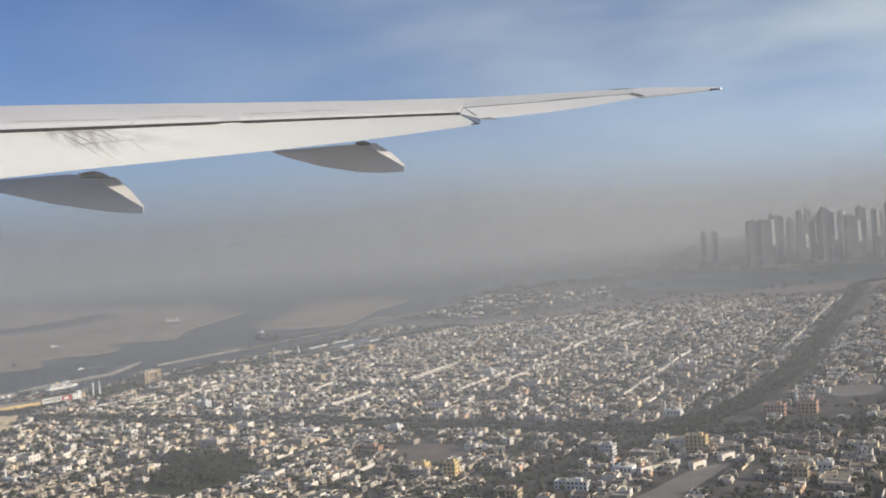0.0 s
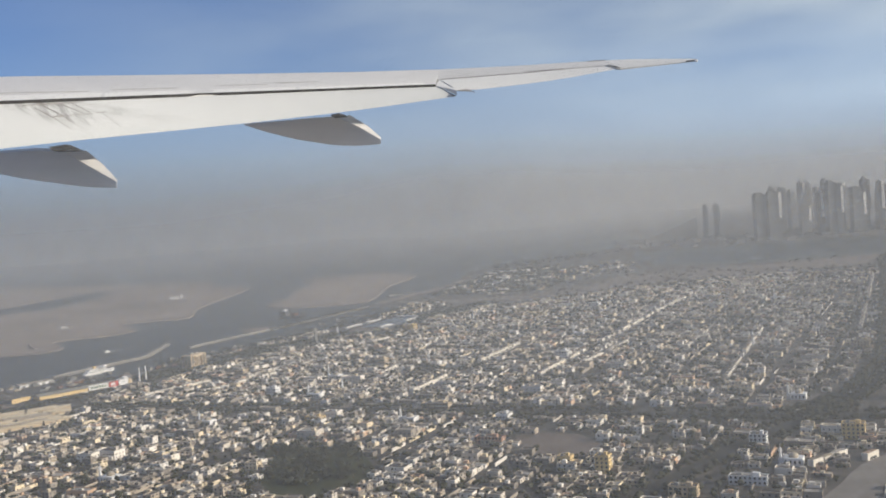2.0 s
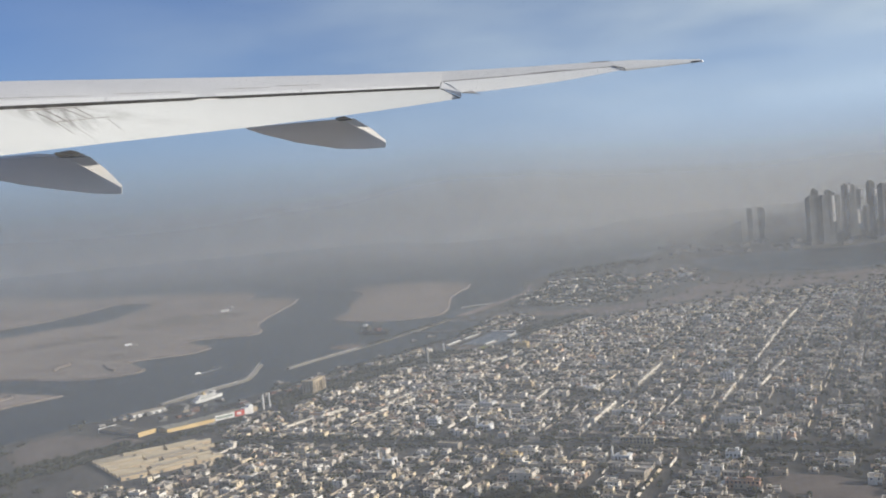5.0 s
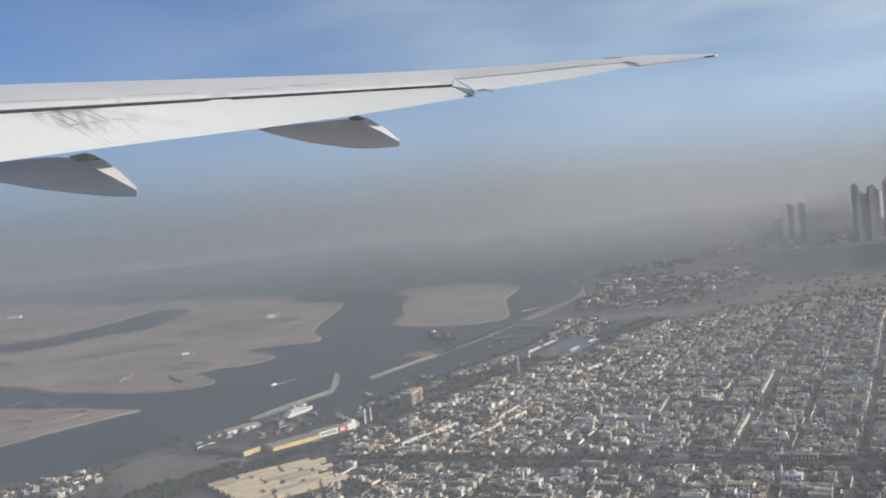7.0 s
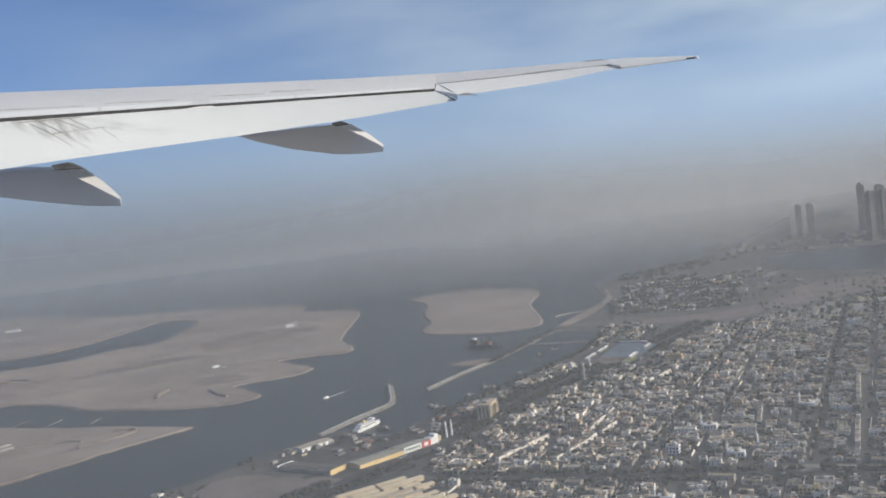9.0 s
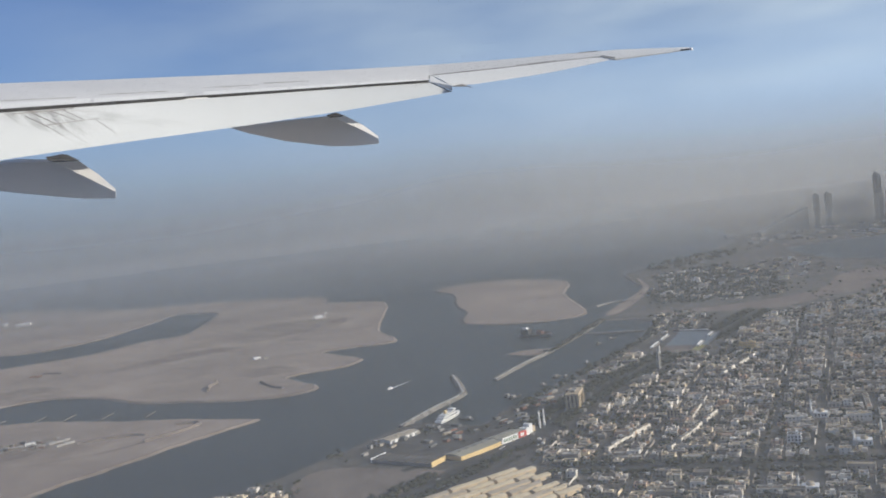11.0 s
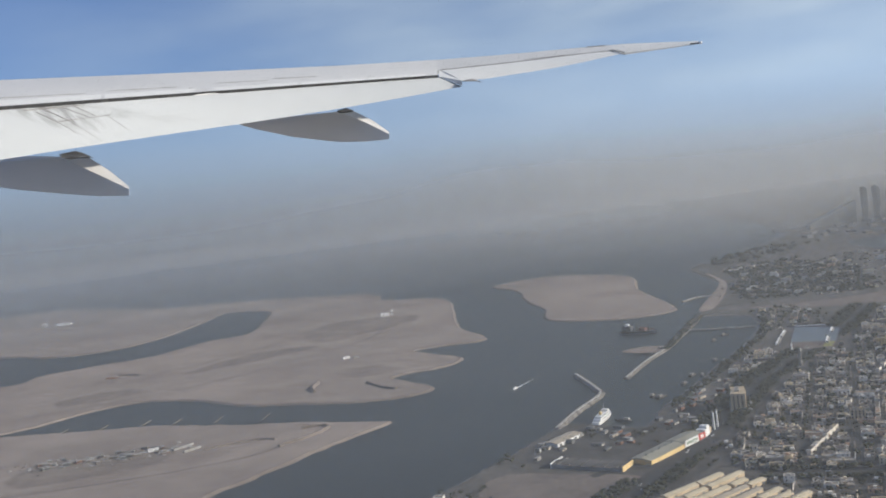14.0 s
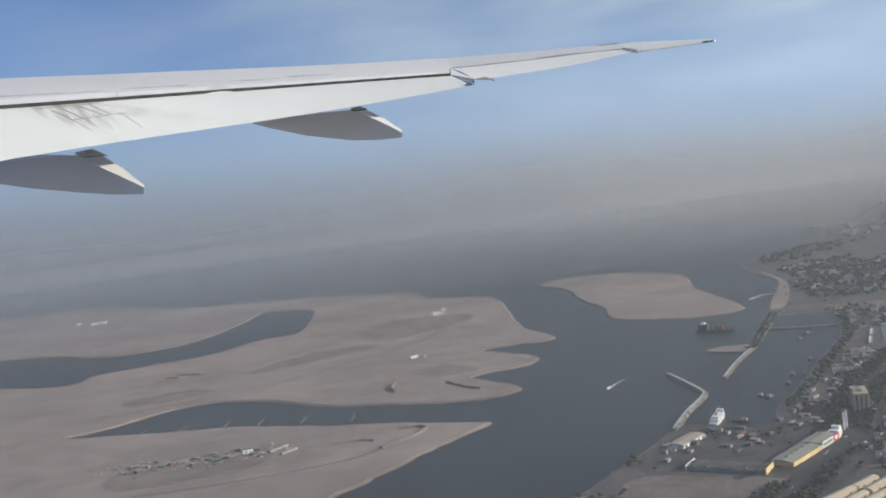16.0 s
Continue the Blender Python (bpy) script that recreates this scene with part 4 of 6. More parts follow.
ROADS = [(smooth_line(AVENUE, 4, closed=False), 8.5), (smooth_line(HIGHWAY, 4, closed=False), 7.0), (smooth_line(CORNICHE, 4, closed=False), 13), (smooth_line(DIAGONAL, 4, closed=False), 7.5)]
STREET = 24.0
# long terraces that draw bright lines through the town, from end to end
TERRACES = [((-4.9, 599.2), (31.8, 668.6)), ((23.3, 622.6), (62.4, 689.9)), ((46.9, 696.4), (103.3, 804.1)), ((112.7, 823.9), (157.1, 904.0)), ((86.9, 644.7), (123.2, 717.0)), ((79.8, 545.8), (149.4, 695.0)), ((199.2, 664.2), (247.7, 764.0)), ((268.1, 805.9), (338.5, 952.7)),
            ((-78.9, 570.7), (-53.8, 619.8)), ((-32.4, 661.0), (-2.8, 719.5)), ((-225.1, 638.8), (-193.9, 673.4)), ((-199.3, 625.7), (-155.7, 681.7)), ((-118.3, 768.1), (-79.6, 812.3)), ((-92.3, 645.1), (-79.7, 673.5)), ((-171.9, 674.1), (-148.1, 716.8)), ((58.2, 385.2), (75.4, 397.4)), ((77.2, 386.4), (96.5, 400.6))]


def free(x, y, margin=0.0):
    if any(inside(c, x, y) for c in CLEAR):
        return False
    if any(near_line([a, b], x, y) < 3.4 for a, b in TERRACES):
        return False
    return all(near_line(line, x, y) > w + margin for line, w in ROADS)


SPOTS, GREEN = [], []
for key, poly in DISTRICTS.items():
    xs, ys = [p[0] for p in poly], [p[1] for p in poly]
    pu, pv = {"villas": (16, 15), "far_villas": (18, 17), "marina": (9, 9)}.get(key, (6.2, 5.6))
    cx, cy = (min(xs) + max(xs)) / 2, (min(ys) + max(ys)) / 2
    reach = max(max(xs) - min(xs), max(ys) - min(ys)) * 0.75
    for i in range(-int(reach / pu), int(reach / pu)):
        for j in range(-int(reach / pv), int(reach / pv)):
            p = Vector((cx, cy)) + U * (i * pu + rnd.uniform(-1.1, 1.1)) + V * (j * pv + rnd.uniform(-0.7, 0.7))
            if "villas" in key:
                p += Vector((rnd.uniform(-4, 4), rnd.uniform(-4, 4)))
            if not inside(poly, p.x, p.y) or not free(p.x, p.y):
                continue
            v = p.dot(V) % STREET
            u = p.dot(U) % 88
            wide = p.dot(V) % 72 < 6.5
            if "villas" not in key and (v < 3.4 or u < 4.2 or wide):
                if rnd.random() < (0.75 if wide else 0.25):
                    GREEN.append((p.x, p.y))
                continue
            wood = noise.noise((p.x * 0.018, p.y * 0.018, 3.0)) + 0.6 * noise.noise((p.x * 0.05, p.y * 0.05, 8.0)) + (0.25 if key == "east" else 0.0)
            r = rnd.random()
            if r < 0.2 + 0.75 * max(0, wood):
                GREEN.append((p.x, p.y))
                if r < 0.2:
                    GREEN.append((p.x + rnd.uniform(-2, 2), p.y + rnd.uniform(-2, 2)))
            else:
                SPOTS.append((p.x, p.y, key))
                if rnd.random() < 0.5:
                    q = p + U * rnd.uniform(2.6, 3.6) + V * rnd.uniform(-2, 2)
                    GREEN.append((q.x, q.y))

SPOTS.sort(key=lambda p: 0.42 * p[0] + 0.9 * p[1] + (0 if -330 < p[0] < 170 else 500))
NEAR, REST = SPOTS[:300], SPOTS[300:]


def house_shell(s, x, y, w, d, h, turn, wall=0, roof=1):
    """Walls with a raised parapet round a flat roof."""
    ca, sa = math.cos(turn), math.sin(turn)

    def at(a, b, z):
        return (x + a * ca - b * sa, y + a * sa + b * ca, z)

    k = 0.16
    o = [(-w / 2, -d / 2), (w / 2, -d / 2), (w / 2, d / 2), (-w / 2, d / 2)]
    i_ = [(a * (1 - 2 * k / w), b * (1 - 2 * k / d)) for a, b in o]
    vs_ = [at(a, b, 0.7) for a, b in o] + [at(a, b, 0.8 + h) for a, b in o] + [at(a, b, 0.8 + h) for a, b in i_] + [at(a, b, 0.8 + h - 0.35) for a, b in i_]
    fs_ = []
    for q in range(4):
        r_ = (q + 1) % 4
        fs_ += [(q, r_, 4 + r_, 4 + q), (4 + q, 4 + r_, 8 + r_, 8 + q), (8 + q, 8 + r_, 12 + r_, 12 + q)]
    s.add(vs_, fs_, wall)
    s.add([at(a, b, 0.8 + h - 0.34) for a, b in i_], [(0, 1, 2, 3)], roof)


def windows_of(w, d, h, r):
    """Positions of the windows on a house: centre, size and the wall they sit on."""
    out = []
    floors = max(1, int(h / 1.35))
    for f in range(floors):
        z = 0.55 + f * 1.35
        for side, length in ((0, w), (1, d), (2, w), (3, d)):
            n = max(1, int(length / 1.7))
            for k in range(n):
                if r.random() < 0.85:
                    out.append((side, (k + 0.5) / n * length - length / 2, z, r.uniform(0.45, 0.7), r.uniform(0.55, 0.75)))
    return out


def pane(s, w, d, spec, x=0, y=0, turn=0.0, slot=0):
    side, a, z, ww, hh = spec
    if side == 0:
        c, size = (a, -d / 2), (ww, 0.08)
    elif side == 2:
        c, size = (a, d / 2), (ww, 0.08)
    elif side == 1:
        c, size = (w / 2, a), (0.08, ww)
    else:
        c, size = (-w / 2, a), (0.08, ww)
    ca, sa = math.cos(turn), math.sin(turn)
    s.box((x + c[0] * ca - c[1] * sa, y + c[0] * sa + c[1] * ca, 0.8 + z), (*size, hh), slot, turn, bottom=False)


def house_kind(seed):
    """One house with its parts; copies of it stand along the streets."""
    r = random.Random(seed)
    w, d, h = r.uniform(3.4, 5.9), r.uniform(3.0, 4.8), r.choice((1.3, 1.5, 1.7, 1.9, 2.3, 2.9))
    ob = thing("house", "flat-roofed pale rendered house with parapet and small dark windows", "house", group="houses of the town")
    s_ = Shape()
    house_shell(s_, 0, 0, w, d, h, 0)
    part("wall", Shape().add(s_.v[:16], s_.f[:12]), "wall_one", ob)
    part("roof", Shape().add(s_.v[16:], [(0, 1, 2, 3)]), "roof_one", ob)
    part("stair_room", Shape().box((r.uniform(-0.25, 0.25) * w, r.uniform(-0.2, 0.2) * d, 0.8 + h - 0.35), (r.uniform(1.1, 1.7), r.uniform(1.0, 1.5), r.uniform(0.8, 1.2)), bottom=False), "wall_one", ob)
    part("water_tank", Shape().tube((r.uniform(-0.3, 0.3) * w, 0.32 * d, 0.8 + h - 0.35), 0.3, 0.3, 0.55, 8), "tank", ob)
    part("door", Shape().box((r.uniform(-0.2, 0.2) * w, -d / 2, 0.8), (0.5, 0.1, 0.95), bottom=False), "door", ob)
    specs = windows_of(w, d, h, r)
    r.shuffle(specs)
    for sp in [q for q in specs if q[0] in (0, 1)][:6] + [q for q in specs if q[0] in (2, 3)][:2]:
        s2 = Shape()
        pane(s2, w, d, sp)
        part("window", s2, "glass", ob)
    if r.random() < 0.6:
        part("annex", Shape().box((w / 2 + 0.7, r.uniform(-0.2, 0.2) * d, 0.7), (1.5, d * 0.6, min(h, 1.6)), bottom=False), "wall_one", ob)
    return ob


KINDS = [house_kind(k) for k in range(14)]
for k, (x, y, key) in enumerate(NEAR):
    turn = GRID + rnd.choice((0, 0, 0, math.pi)) + rnd.uniform(-0.06, 0.06)
    m = Matrix.Translation((x, y, 0)) @ Matrix.Rotation(turn, 4, "Z")
    if k < len(KINDS):
        KINDS[k].matrix_basis = m
    else:
        copy_thing(KINDS[rnd.randrange(len(KINDS))], m)

for key in DISTRICTS:
    s = Shape()
    for x, y, k_ in REST:
        if k_ != key:
            continue
        turn = GRID + rnd.uniform(-0.07, 0.07)
        big = rnd.random() < (0.5 if "villas" in k_ else 0.06)
        w, d = (rnd.uniform(6, 11), rnd.uniform(4, 6.5)) if big else (rnd.uniform(3.0, 6.0), rnd.uniform(2.8, 4.9))
        h = rnd.choice((1.1, 1.3, 1.5, 1.6, 1.9, 2.3, 2.9)) * (1.3 if big else 1.0)
        house_shell(s, x, y, w, d, h, turn)
        ca, sa = math.cos(turn), math.sin(turn)
        if rnd.random() < 0.8:
            a, b = rnd.uniform(-0.25, 0.25) * w, rnd.uniform(-0.2, 0.2) * d
            s.box((x + a * ca - b * sa, y + a * sa + b * ca, 0.8 + h - 0.35), (rnd.uniform(1, 1.8), rnd.uniform(1, 1.6), rnd.uniform(0.7, 1.3)), 0, turn, bottom=False)
        if rnd.random() < 0.5:
            a, b = rnd.uniform(0.3, 0.5) * w, -0.5 * d
            s.box((x + a * ca - b * sa, y + a * sa + b * ca, 0.7), (rnd.uniform(1.4, 2.4), rnd.uniform(1.2, 2.2), rnd.uniform(0.9, 1.7)), 0, turn, bottom=False)
        if y < 900:
            for sp in windows_of(w, d, h, rnd):
                if sp[0] in (0, 1):
                    pane(s, w, d, sp, x, y, turn, 2)
    single("houses", s, ["wall", "roof", "glass"], "many pale flat-roofed houses packed along narrow streets", "houses", kind="stuff")

# Long terraces whose sunlit fronts draw bright lines through the town.


def terrace(a, b):
    a, b = Vector(a), Vector(b)
    ln, c = (b - a).length, (a + b) / 2
    ob = thing("terrace", "long low pale terrace of joined shop houses", "terrace", Matrix.Translation((c.x, c.y, 0.8)) @ Matrix.Rotation(math.atan2(b.y - a.y, b.x - a.x), 4, "Z"), group="terraces")
    n = max(2, int(ln / 6))
    for k in range(n):
        x, h = -ln / 2 + (k + 0.5) * ln / n, rnd.uniform(1.7, 2.5)
        if k % 2 and rnd.random() < 0.3:
            continue
        part("bay", Shape().box((x, 0, 0), (ln / n * rnd.uniform(0.8, 0.98), 2.2, h), bottom=False), "cream", ob)
        part("shop_opening", Shape().box((x, -1.1, 0.2), (ln / n * 0.5, 0.12, 0.8), bottom=False), "glass", ob)
        part("roof", Shape().box((x, 0.1, h), (ln / n * 0.75, 1.8, 0.12), bottom=False), "roof_one", ob)


for a, b in TERRACES:
    terrace(a, b)

# Long sunlit compound walls along the streets.
s = Shape()
for key in ("north", "south", "east"):
    poly = DISTRICTS[key]
    xs, ys = [p[0] for p in poly], [p[1] for p in poly]
    for k in range(-60, 60):
        for piece in range(-60, 90):
            if rnd.random() < 0.45:
                continue
            p = V * (k * STREET + (0.35 if rnd.random() < 0.6 else 3.1)) + U * (piece * 14.0)
            q = p + U * 7
            if inside(poly, p.x, p.y) and inside(poly, q.x, q.y) and free(p.x, p.y) and free(q.x, q.y):
                s.box((q.x, q.y, 0.7), (0.3, rnd.uniform(8, 13.5), rnd.uniform(0.9, 1.5)), 0, GRID, bottom=False)
single("compound_walls", s, "wall", "low pale boundary walls lining the streets", "wall", kind="stuff")

# ---------------------------------------------------------------- trees
ICO_V, ICO_F = [], []
bm = bmesh.new()
bmesh.ops.create_icosphere(bm, subdivisions=1, radius=1.0)
ICO_V = [tuple(v.co) for v in bm.verts]
ICO_F = [tuple(v.index for v in f.verts) for f in bm.faces]
bm.free()


def clump(s, c, r, rr, flat=0.75, slot=0):
    a = rr.uniform(0, 6.28)
    ca, sa = math.cos(a), math.sin(a)
    vs_ = []
    for x, y, z in ICO_V:
        k = r * rr.uniform(0.72, 1.25)
        vs_.append((c[0] + (x * ca - y * sa) * k, c[1] + (x * sa + y * ca) * k, c[2] + z * k * flat))
    s.add(vs_, ICO_F, slot)


def scatter_line(line, offset, step, spread, lo=0.0, hi=1.0):
    out = []
    n = len(line) - 1
    for k in range(int(n * lo), int(n * hi)):
        a, b = Vector(line[k]), Vector(line[k + 1])
        d = (b - a)
        for j in range(max(1, int(d.length / step))):
            q = a + d * rnd.random()
            nn = Vector((d.y, -d.x)).normalized()
            q += nn * (offset + rnd.uniform(-spread, spread))
            out.append((q.x, q.y))
    return out


GREEN += scatter_line(ROADS[1][0], 5.0, 0.7, 1.6) + scatter_line(ROADS[1][0], -5.0, 0.8, 1.6) + scatter_line(ROADS[1][0], 0.0, 3.0, 0.5) + scatter_line(ROADS[0][0], 6.3, 1.4, 1.8) + scatter_line(ROADS[0][0], -6.3, 1.4, 1.8)
GREEN += scatter_line(ROADS[2][0], 7.0, 0.6, 3.6) + scatter_line(ROADS[2][0], -8.5, 0.5, 5.0) + scatter_line(ROADS[3][0], 5, 2.0, 1.6) + scatter_line(ROADS[3][0], -5, 2.0, 1.6)
for k in range(260):
    x, y = rnd.uniform(40, 230), rnd.uniform(1350, 1540)
    if near_line([(50.2, 1426.5), (115.7, 1465.3), (209.3, 1546.1)], x, y) < 34:
        GREEN.append((x, y))
for k in range(420):
    x, y = rnd.uniform(-140, -86), rnd.uniform(418, 497)
    if inside([(-136.5, 483.6), (-96.3, 469.3), (-87.0, 411.9), (-123.6, 401.5)], x, y) and noise.noise((x * 0.05, y * 0.05, 1)) > -0.05:
        GREEN.append((x, y))
for k in range(150):
    GREEN.append((rnd.uniform(-60, 125), rnd.uniform(1080, 1350)))
for k in range(900):
    x, y = rnd.uniform(60, 480), rnd.uniform(985, 1340)
    if noise.noise((x * 0.012, y * 0.012, 7)) > 0.02 and not inside(LAGOON, x, y):
        GREEN.append((x, y))
for k in range(2400):
    x, y = rnd.uniform(-60, 140), rnd.uniform(1060, 1360)
    if inside(DISTRICTS["villas"], x, y):
        GREEN.append((x, y))
for x, y in scatter_line(smooth_line(COAST[13:21], 6, closed=False), 5.0, 1.6, 3.0):
    GREEN.append((x, y))
for k in range(130):
    x, y = rnd.uniform(-440, -180), rnd.uniform(660, 860)
    if inside([(-386.9, 668.8), (-330.3, 728.1), (-311.2, 744.8), (-291.2, 671.6), (-243.9, 717.7), (-191.6, 814.9), (-201.2, 820.0), (-248.9, 755.3), (-272.6, 722.6), (-325.5, 730.2), (-379.3, 673.2)], x, y) or rnd.random() < 0.02:
        GREEN.append((x, y))
for k in range(700):
    x, y = rnd.uniform(-520, -250), rnd.uniform(520, 740)
    if inside(coast, x, y) and noise.noise((x * 0.03, y * 0.03, 9)) > 0.0 and not any(inside(c, x, y) for c in CLEAR) and near_line([(-322.0, 598.0), (-270.1, 571.7)], x, y) > 30 and near_line([(-318.2, 681.2), (-248.6, 707.6)], x, y) > 26:
        GREEN.append((x, y))
for k in range(160):
    x, y = rnd.uniform(-120, -25), rnd.uniform(940, 1055)
    if inside(DISTRICTS["marina"], x, y):
        GREEN.append((x, y))
COURT = [(-130, 866), (-84, 950), (-57, 917), (-100, 848)]
GREEN = [p for p in GREEN if not inside(COURT, *p) and near_line([(-300, 650), (-246, 694)], *p) > 12 and (p[0] > 130 or p[1] < 640 or inside(coast, *p)) and not (p[0] > 150 and inside(LAGOON, *p))]
s = Shape()
for x, y in GREEN:
    r = rnd.uniform(0.75, 1.5) * (2.2 if y > 1355 else 1.0)
    for k in range(3):
        clump(s, (x + rnd.uniform(-0.8, 0.8) * r, y + rnd.uniform(-0.8, 0.8) * r, 0.8 + r * rnd.uniform(0.7, 1.5)), r * rnd.uniform(0.6, 0.95), rnd)
single("shrubs_and_trees", s, "leaf", "dusty dark green trees between houses and along roads", "trees", kind="stuff")

# ---------------------------------------------------------------- harbour and landmarks
def facing(a, b, z=0.8):
    """Pose with x running from a to b in plan, its origin midway; y points to the back."""
    a, b = Vector(a), Vector(b)
    c = (a + b) / 2
    return Matrix.Translation((c.x, c.y, z)) @ Matrix.Rotation(math.atan2(b.y - a.y, b.x - a.x), 4, "Z")


hotel = thing("hotel", "sand-coloured block hotel with a deep portal and balconies", "hotel", facing((-220.6, 725.5), (-204.4, 744.9)) @ Matrix.Rotation(0.30, 4, "Z") @ Matrix.Scale(0.68, 4))
part("left_block", Shape().box((-9.6, 5.5, 0), (6.2, 11, 14.4)), "hotel", hotel)
part("right_block", Shape().box((9.6, 5.5, 0), (6.2, 11, 14.4)), "hotel", hotel)
part("lintel", Shape().box((0, 5.0, 12.2), (13.1, 10, 2.4)), "hotel", hotel)
part("recessed_wall", Shape().box((0, 6.6, 0), (13.1, 8, 12.2)), "hotel", hotel)
part("podium", Shape().box((1, 3.5, 0), (30, 17, 1.8)), "concrete", hotel, "grey concrete podium")
part("roof_plant", Shape().box((-4, 6, 14.6), (5, 4, 1.6)).box((5, 6, 14.6), (4, 3, 1.2)), "concrete", hotel)
for i in range(3):
    part("column", Shape().box((-3.3 + 3.3 * i, 1.4, 1.8), (0.8, 0.8, 10.4)), "hotel", hotel)
for f in range(7):
    for i in range(4):
        part("window", Shape().box((-4.9 + 3.27 * i, 2.55, 2.3 + 1.4 * f), (1.9, 0.12, 0.9)), "glass", hotel)
    for sx in (-9.6, 9.6):
        part("balcony", Shape().box((sx, -0.35, 2.0 + 1.6 * f), (4.6, 0.7, 0.5)), "hotel", hotel)
        part("window", Shape().box((sx, -0.02, 2.55 + 1.6 * f), (3.8, 0.12, 0.8)), "glass", hotel)
    for j in range(3):
        part("window", Shape().box((-12.72, 2.2 + 3.2 * j, 2.2 + 1.6 * f), (0.12, 1.5, 0.8)), "glass", hotel)

wh = thing("warehouse", "long harbour warehouse with olive-beige roof and painted front", "warehouse", facing((-291.5, 659), (-247, 695)))


def gable(x0, x1, y0, y1, h, rise):
    s_ = Shape()
    ym = (y0 + y1) / 2
    s_.add([(x0, y0, h), (x1, y0, h), (x1, ym, h + rise), (x0, ym, h + rise), (x1, y1, h), (x0, y1, h), (x0, ym, h - 0.1), (x1, ym, h - 0.1)],
           [(0, 1, 2, 3), (3, 2, 4, 5), (0, 3, 5), (1, 4, 2), (0, 5, 4, 1)])
    return s_


part("body", Shape().box((-13, 5.3, 0), (29, 10.6, 2.3)), "yellow_wall", wh, "ochre painted wall")
part("roof", gable(-28, 2, -0.4, 11, 2.3, 0.8), "green_metal", wh)
part("body", Shape().box((11, 5.3, 0), (19, 10.6, 2.6)), "concrete", wh)
part("roof", gable(1.6, 20.8, -0.2, 10.8, 2.6, 0.8), "green_metal", wh)
sign = part("sign_panel", Shape().box((8, -0.25, 0.5), (12, 0.3, 2.9)), "white", wh, "white sign board with unreadable letters")
for i in range(6):
    part("letter_bar", Shape().box((3.6 + 1.75 * i, -0.45, 1.2), (1.1, 0.12, 1.5)), "sign_green", sign)
red = part("sign_panel", Shape().box((17.6, -0.25, 0.5), (6, 0.3, 3.0)), "red", wh, "red sign board with a white patch")
part("white_patch", Shape().box((17.2, -0.45, 1.2), (2.8, 0.12, 1.6)), "white", red)
part("end_tower", Shape().box((23, 3, 0), (3, 5, 3.6)), "white", wh)
part("end_tower", Shape().box((26.5, 3.5, 0), (2.6, 4, 4.8)), "white", wh)
part("end_tower", Shape().box((29.6, 4, 0), (2.4, 3.4, 3.0)), "hotel", wh)
for k in range(5):
    part("vent", Shape().box((-23 + 5.5 * k, 5.3, 3.0), (0.8, 0.8, 0.5)), "grey_metal", wh)
for x, y in ((-243.4, 702.7), (-240.2, 706.2)):
    ch = thing("chimney", "slender pale silo chimney beside the warehouse", "chimney", Matrix.Translation((x, y, 0.8)), group="silo chimneys")
    part("shaft", Shape().tube((0, 0, 0), 0.6, 0.42, 9.0, 12), "white", ch)
    part("rim", Shape().tube((0, 0, 8.7), 0.6, 0.6, 0.5, 12), "concrete", ch)

gs = thing("transit_shed", "long low transit shed with a dark weathered roof on the quay", "shed", facing((-333, 680), (-305.5, 656)))
part("body", Shape().box((0, 6, 0), (36, 11.4, 1.7)), "concrete", gs)
part("roof", gable(-18.2, 18.2, 0, 12, 1.7, 0.5), "old_roof", gs)
part("end_wall", Shape().box((-18.3, 6, 0), (0.5, 11.8, 2.3)), "white", gs, "white end wall")
part("end_wall", Shape().box((18.3, 6, 0), (0.5, 11.8, 2.5)), "yellow_wall", gs, "ochre end wall")
for k in range(6):
    part("roof_rib", Shape().box((-15 + 6 * k, 6, 1.75), (0.3, 11.6, 0.5)), "old_roof", gs)

ps = thing("pier_shed", "beige-roofed shed at the root of the pier", "shed", facing((-321, 713), (-305, 727)))
part("body", Shape().box((0, 4.5, 0), (22, 8.5, 2.0)), "white", ps)
part("roof", gable(-11.3, 11.3, 0, 9, 2.0, 0.6), "beige_metal", ps)
for k in range(5):
    part("door", Shape().box((-8.6 + 4.3 * k, 0.2, 0), (2.2, 0.14, 1.5)), "grey_metal", ps)


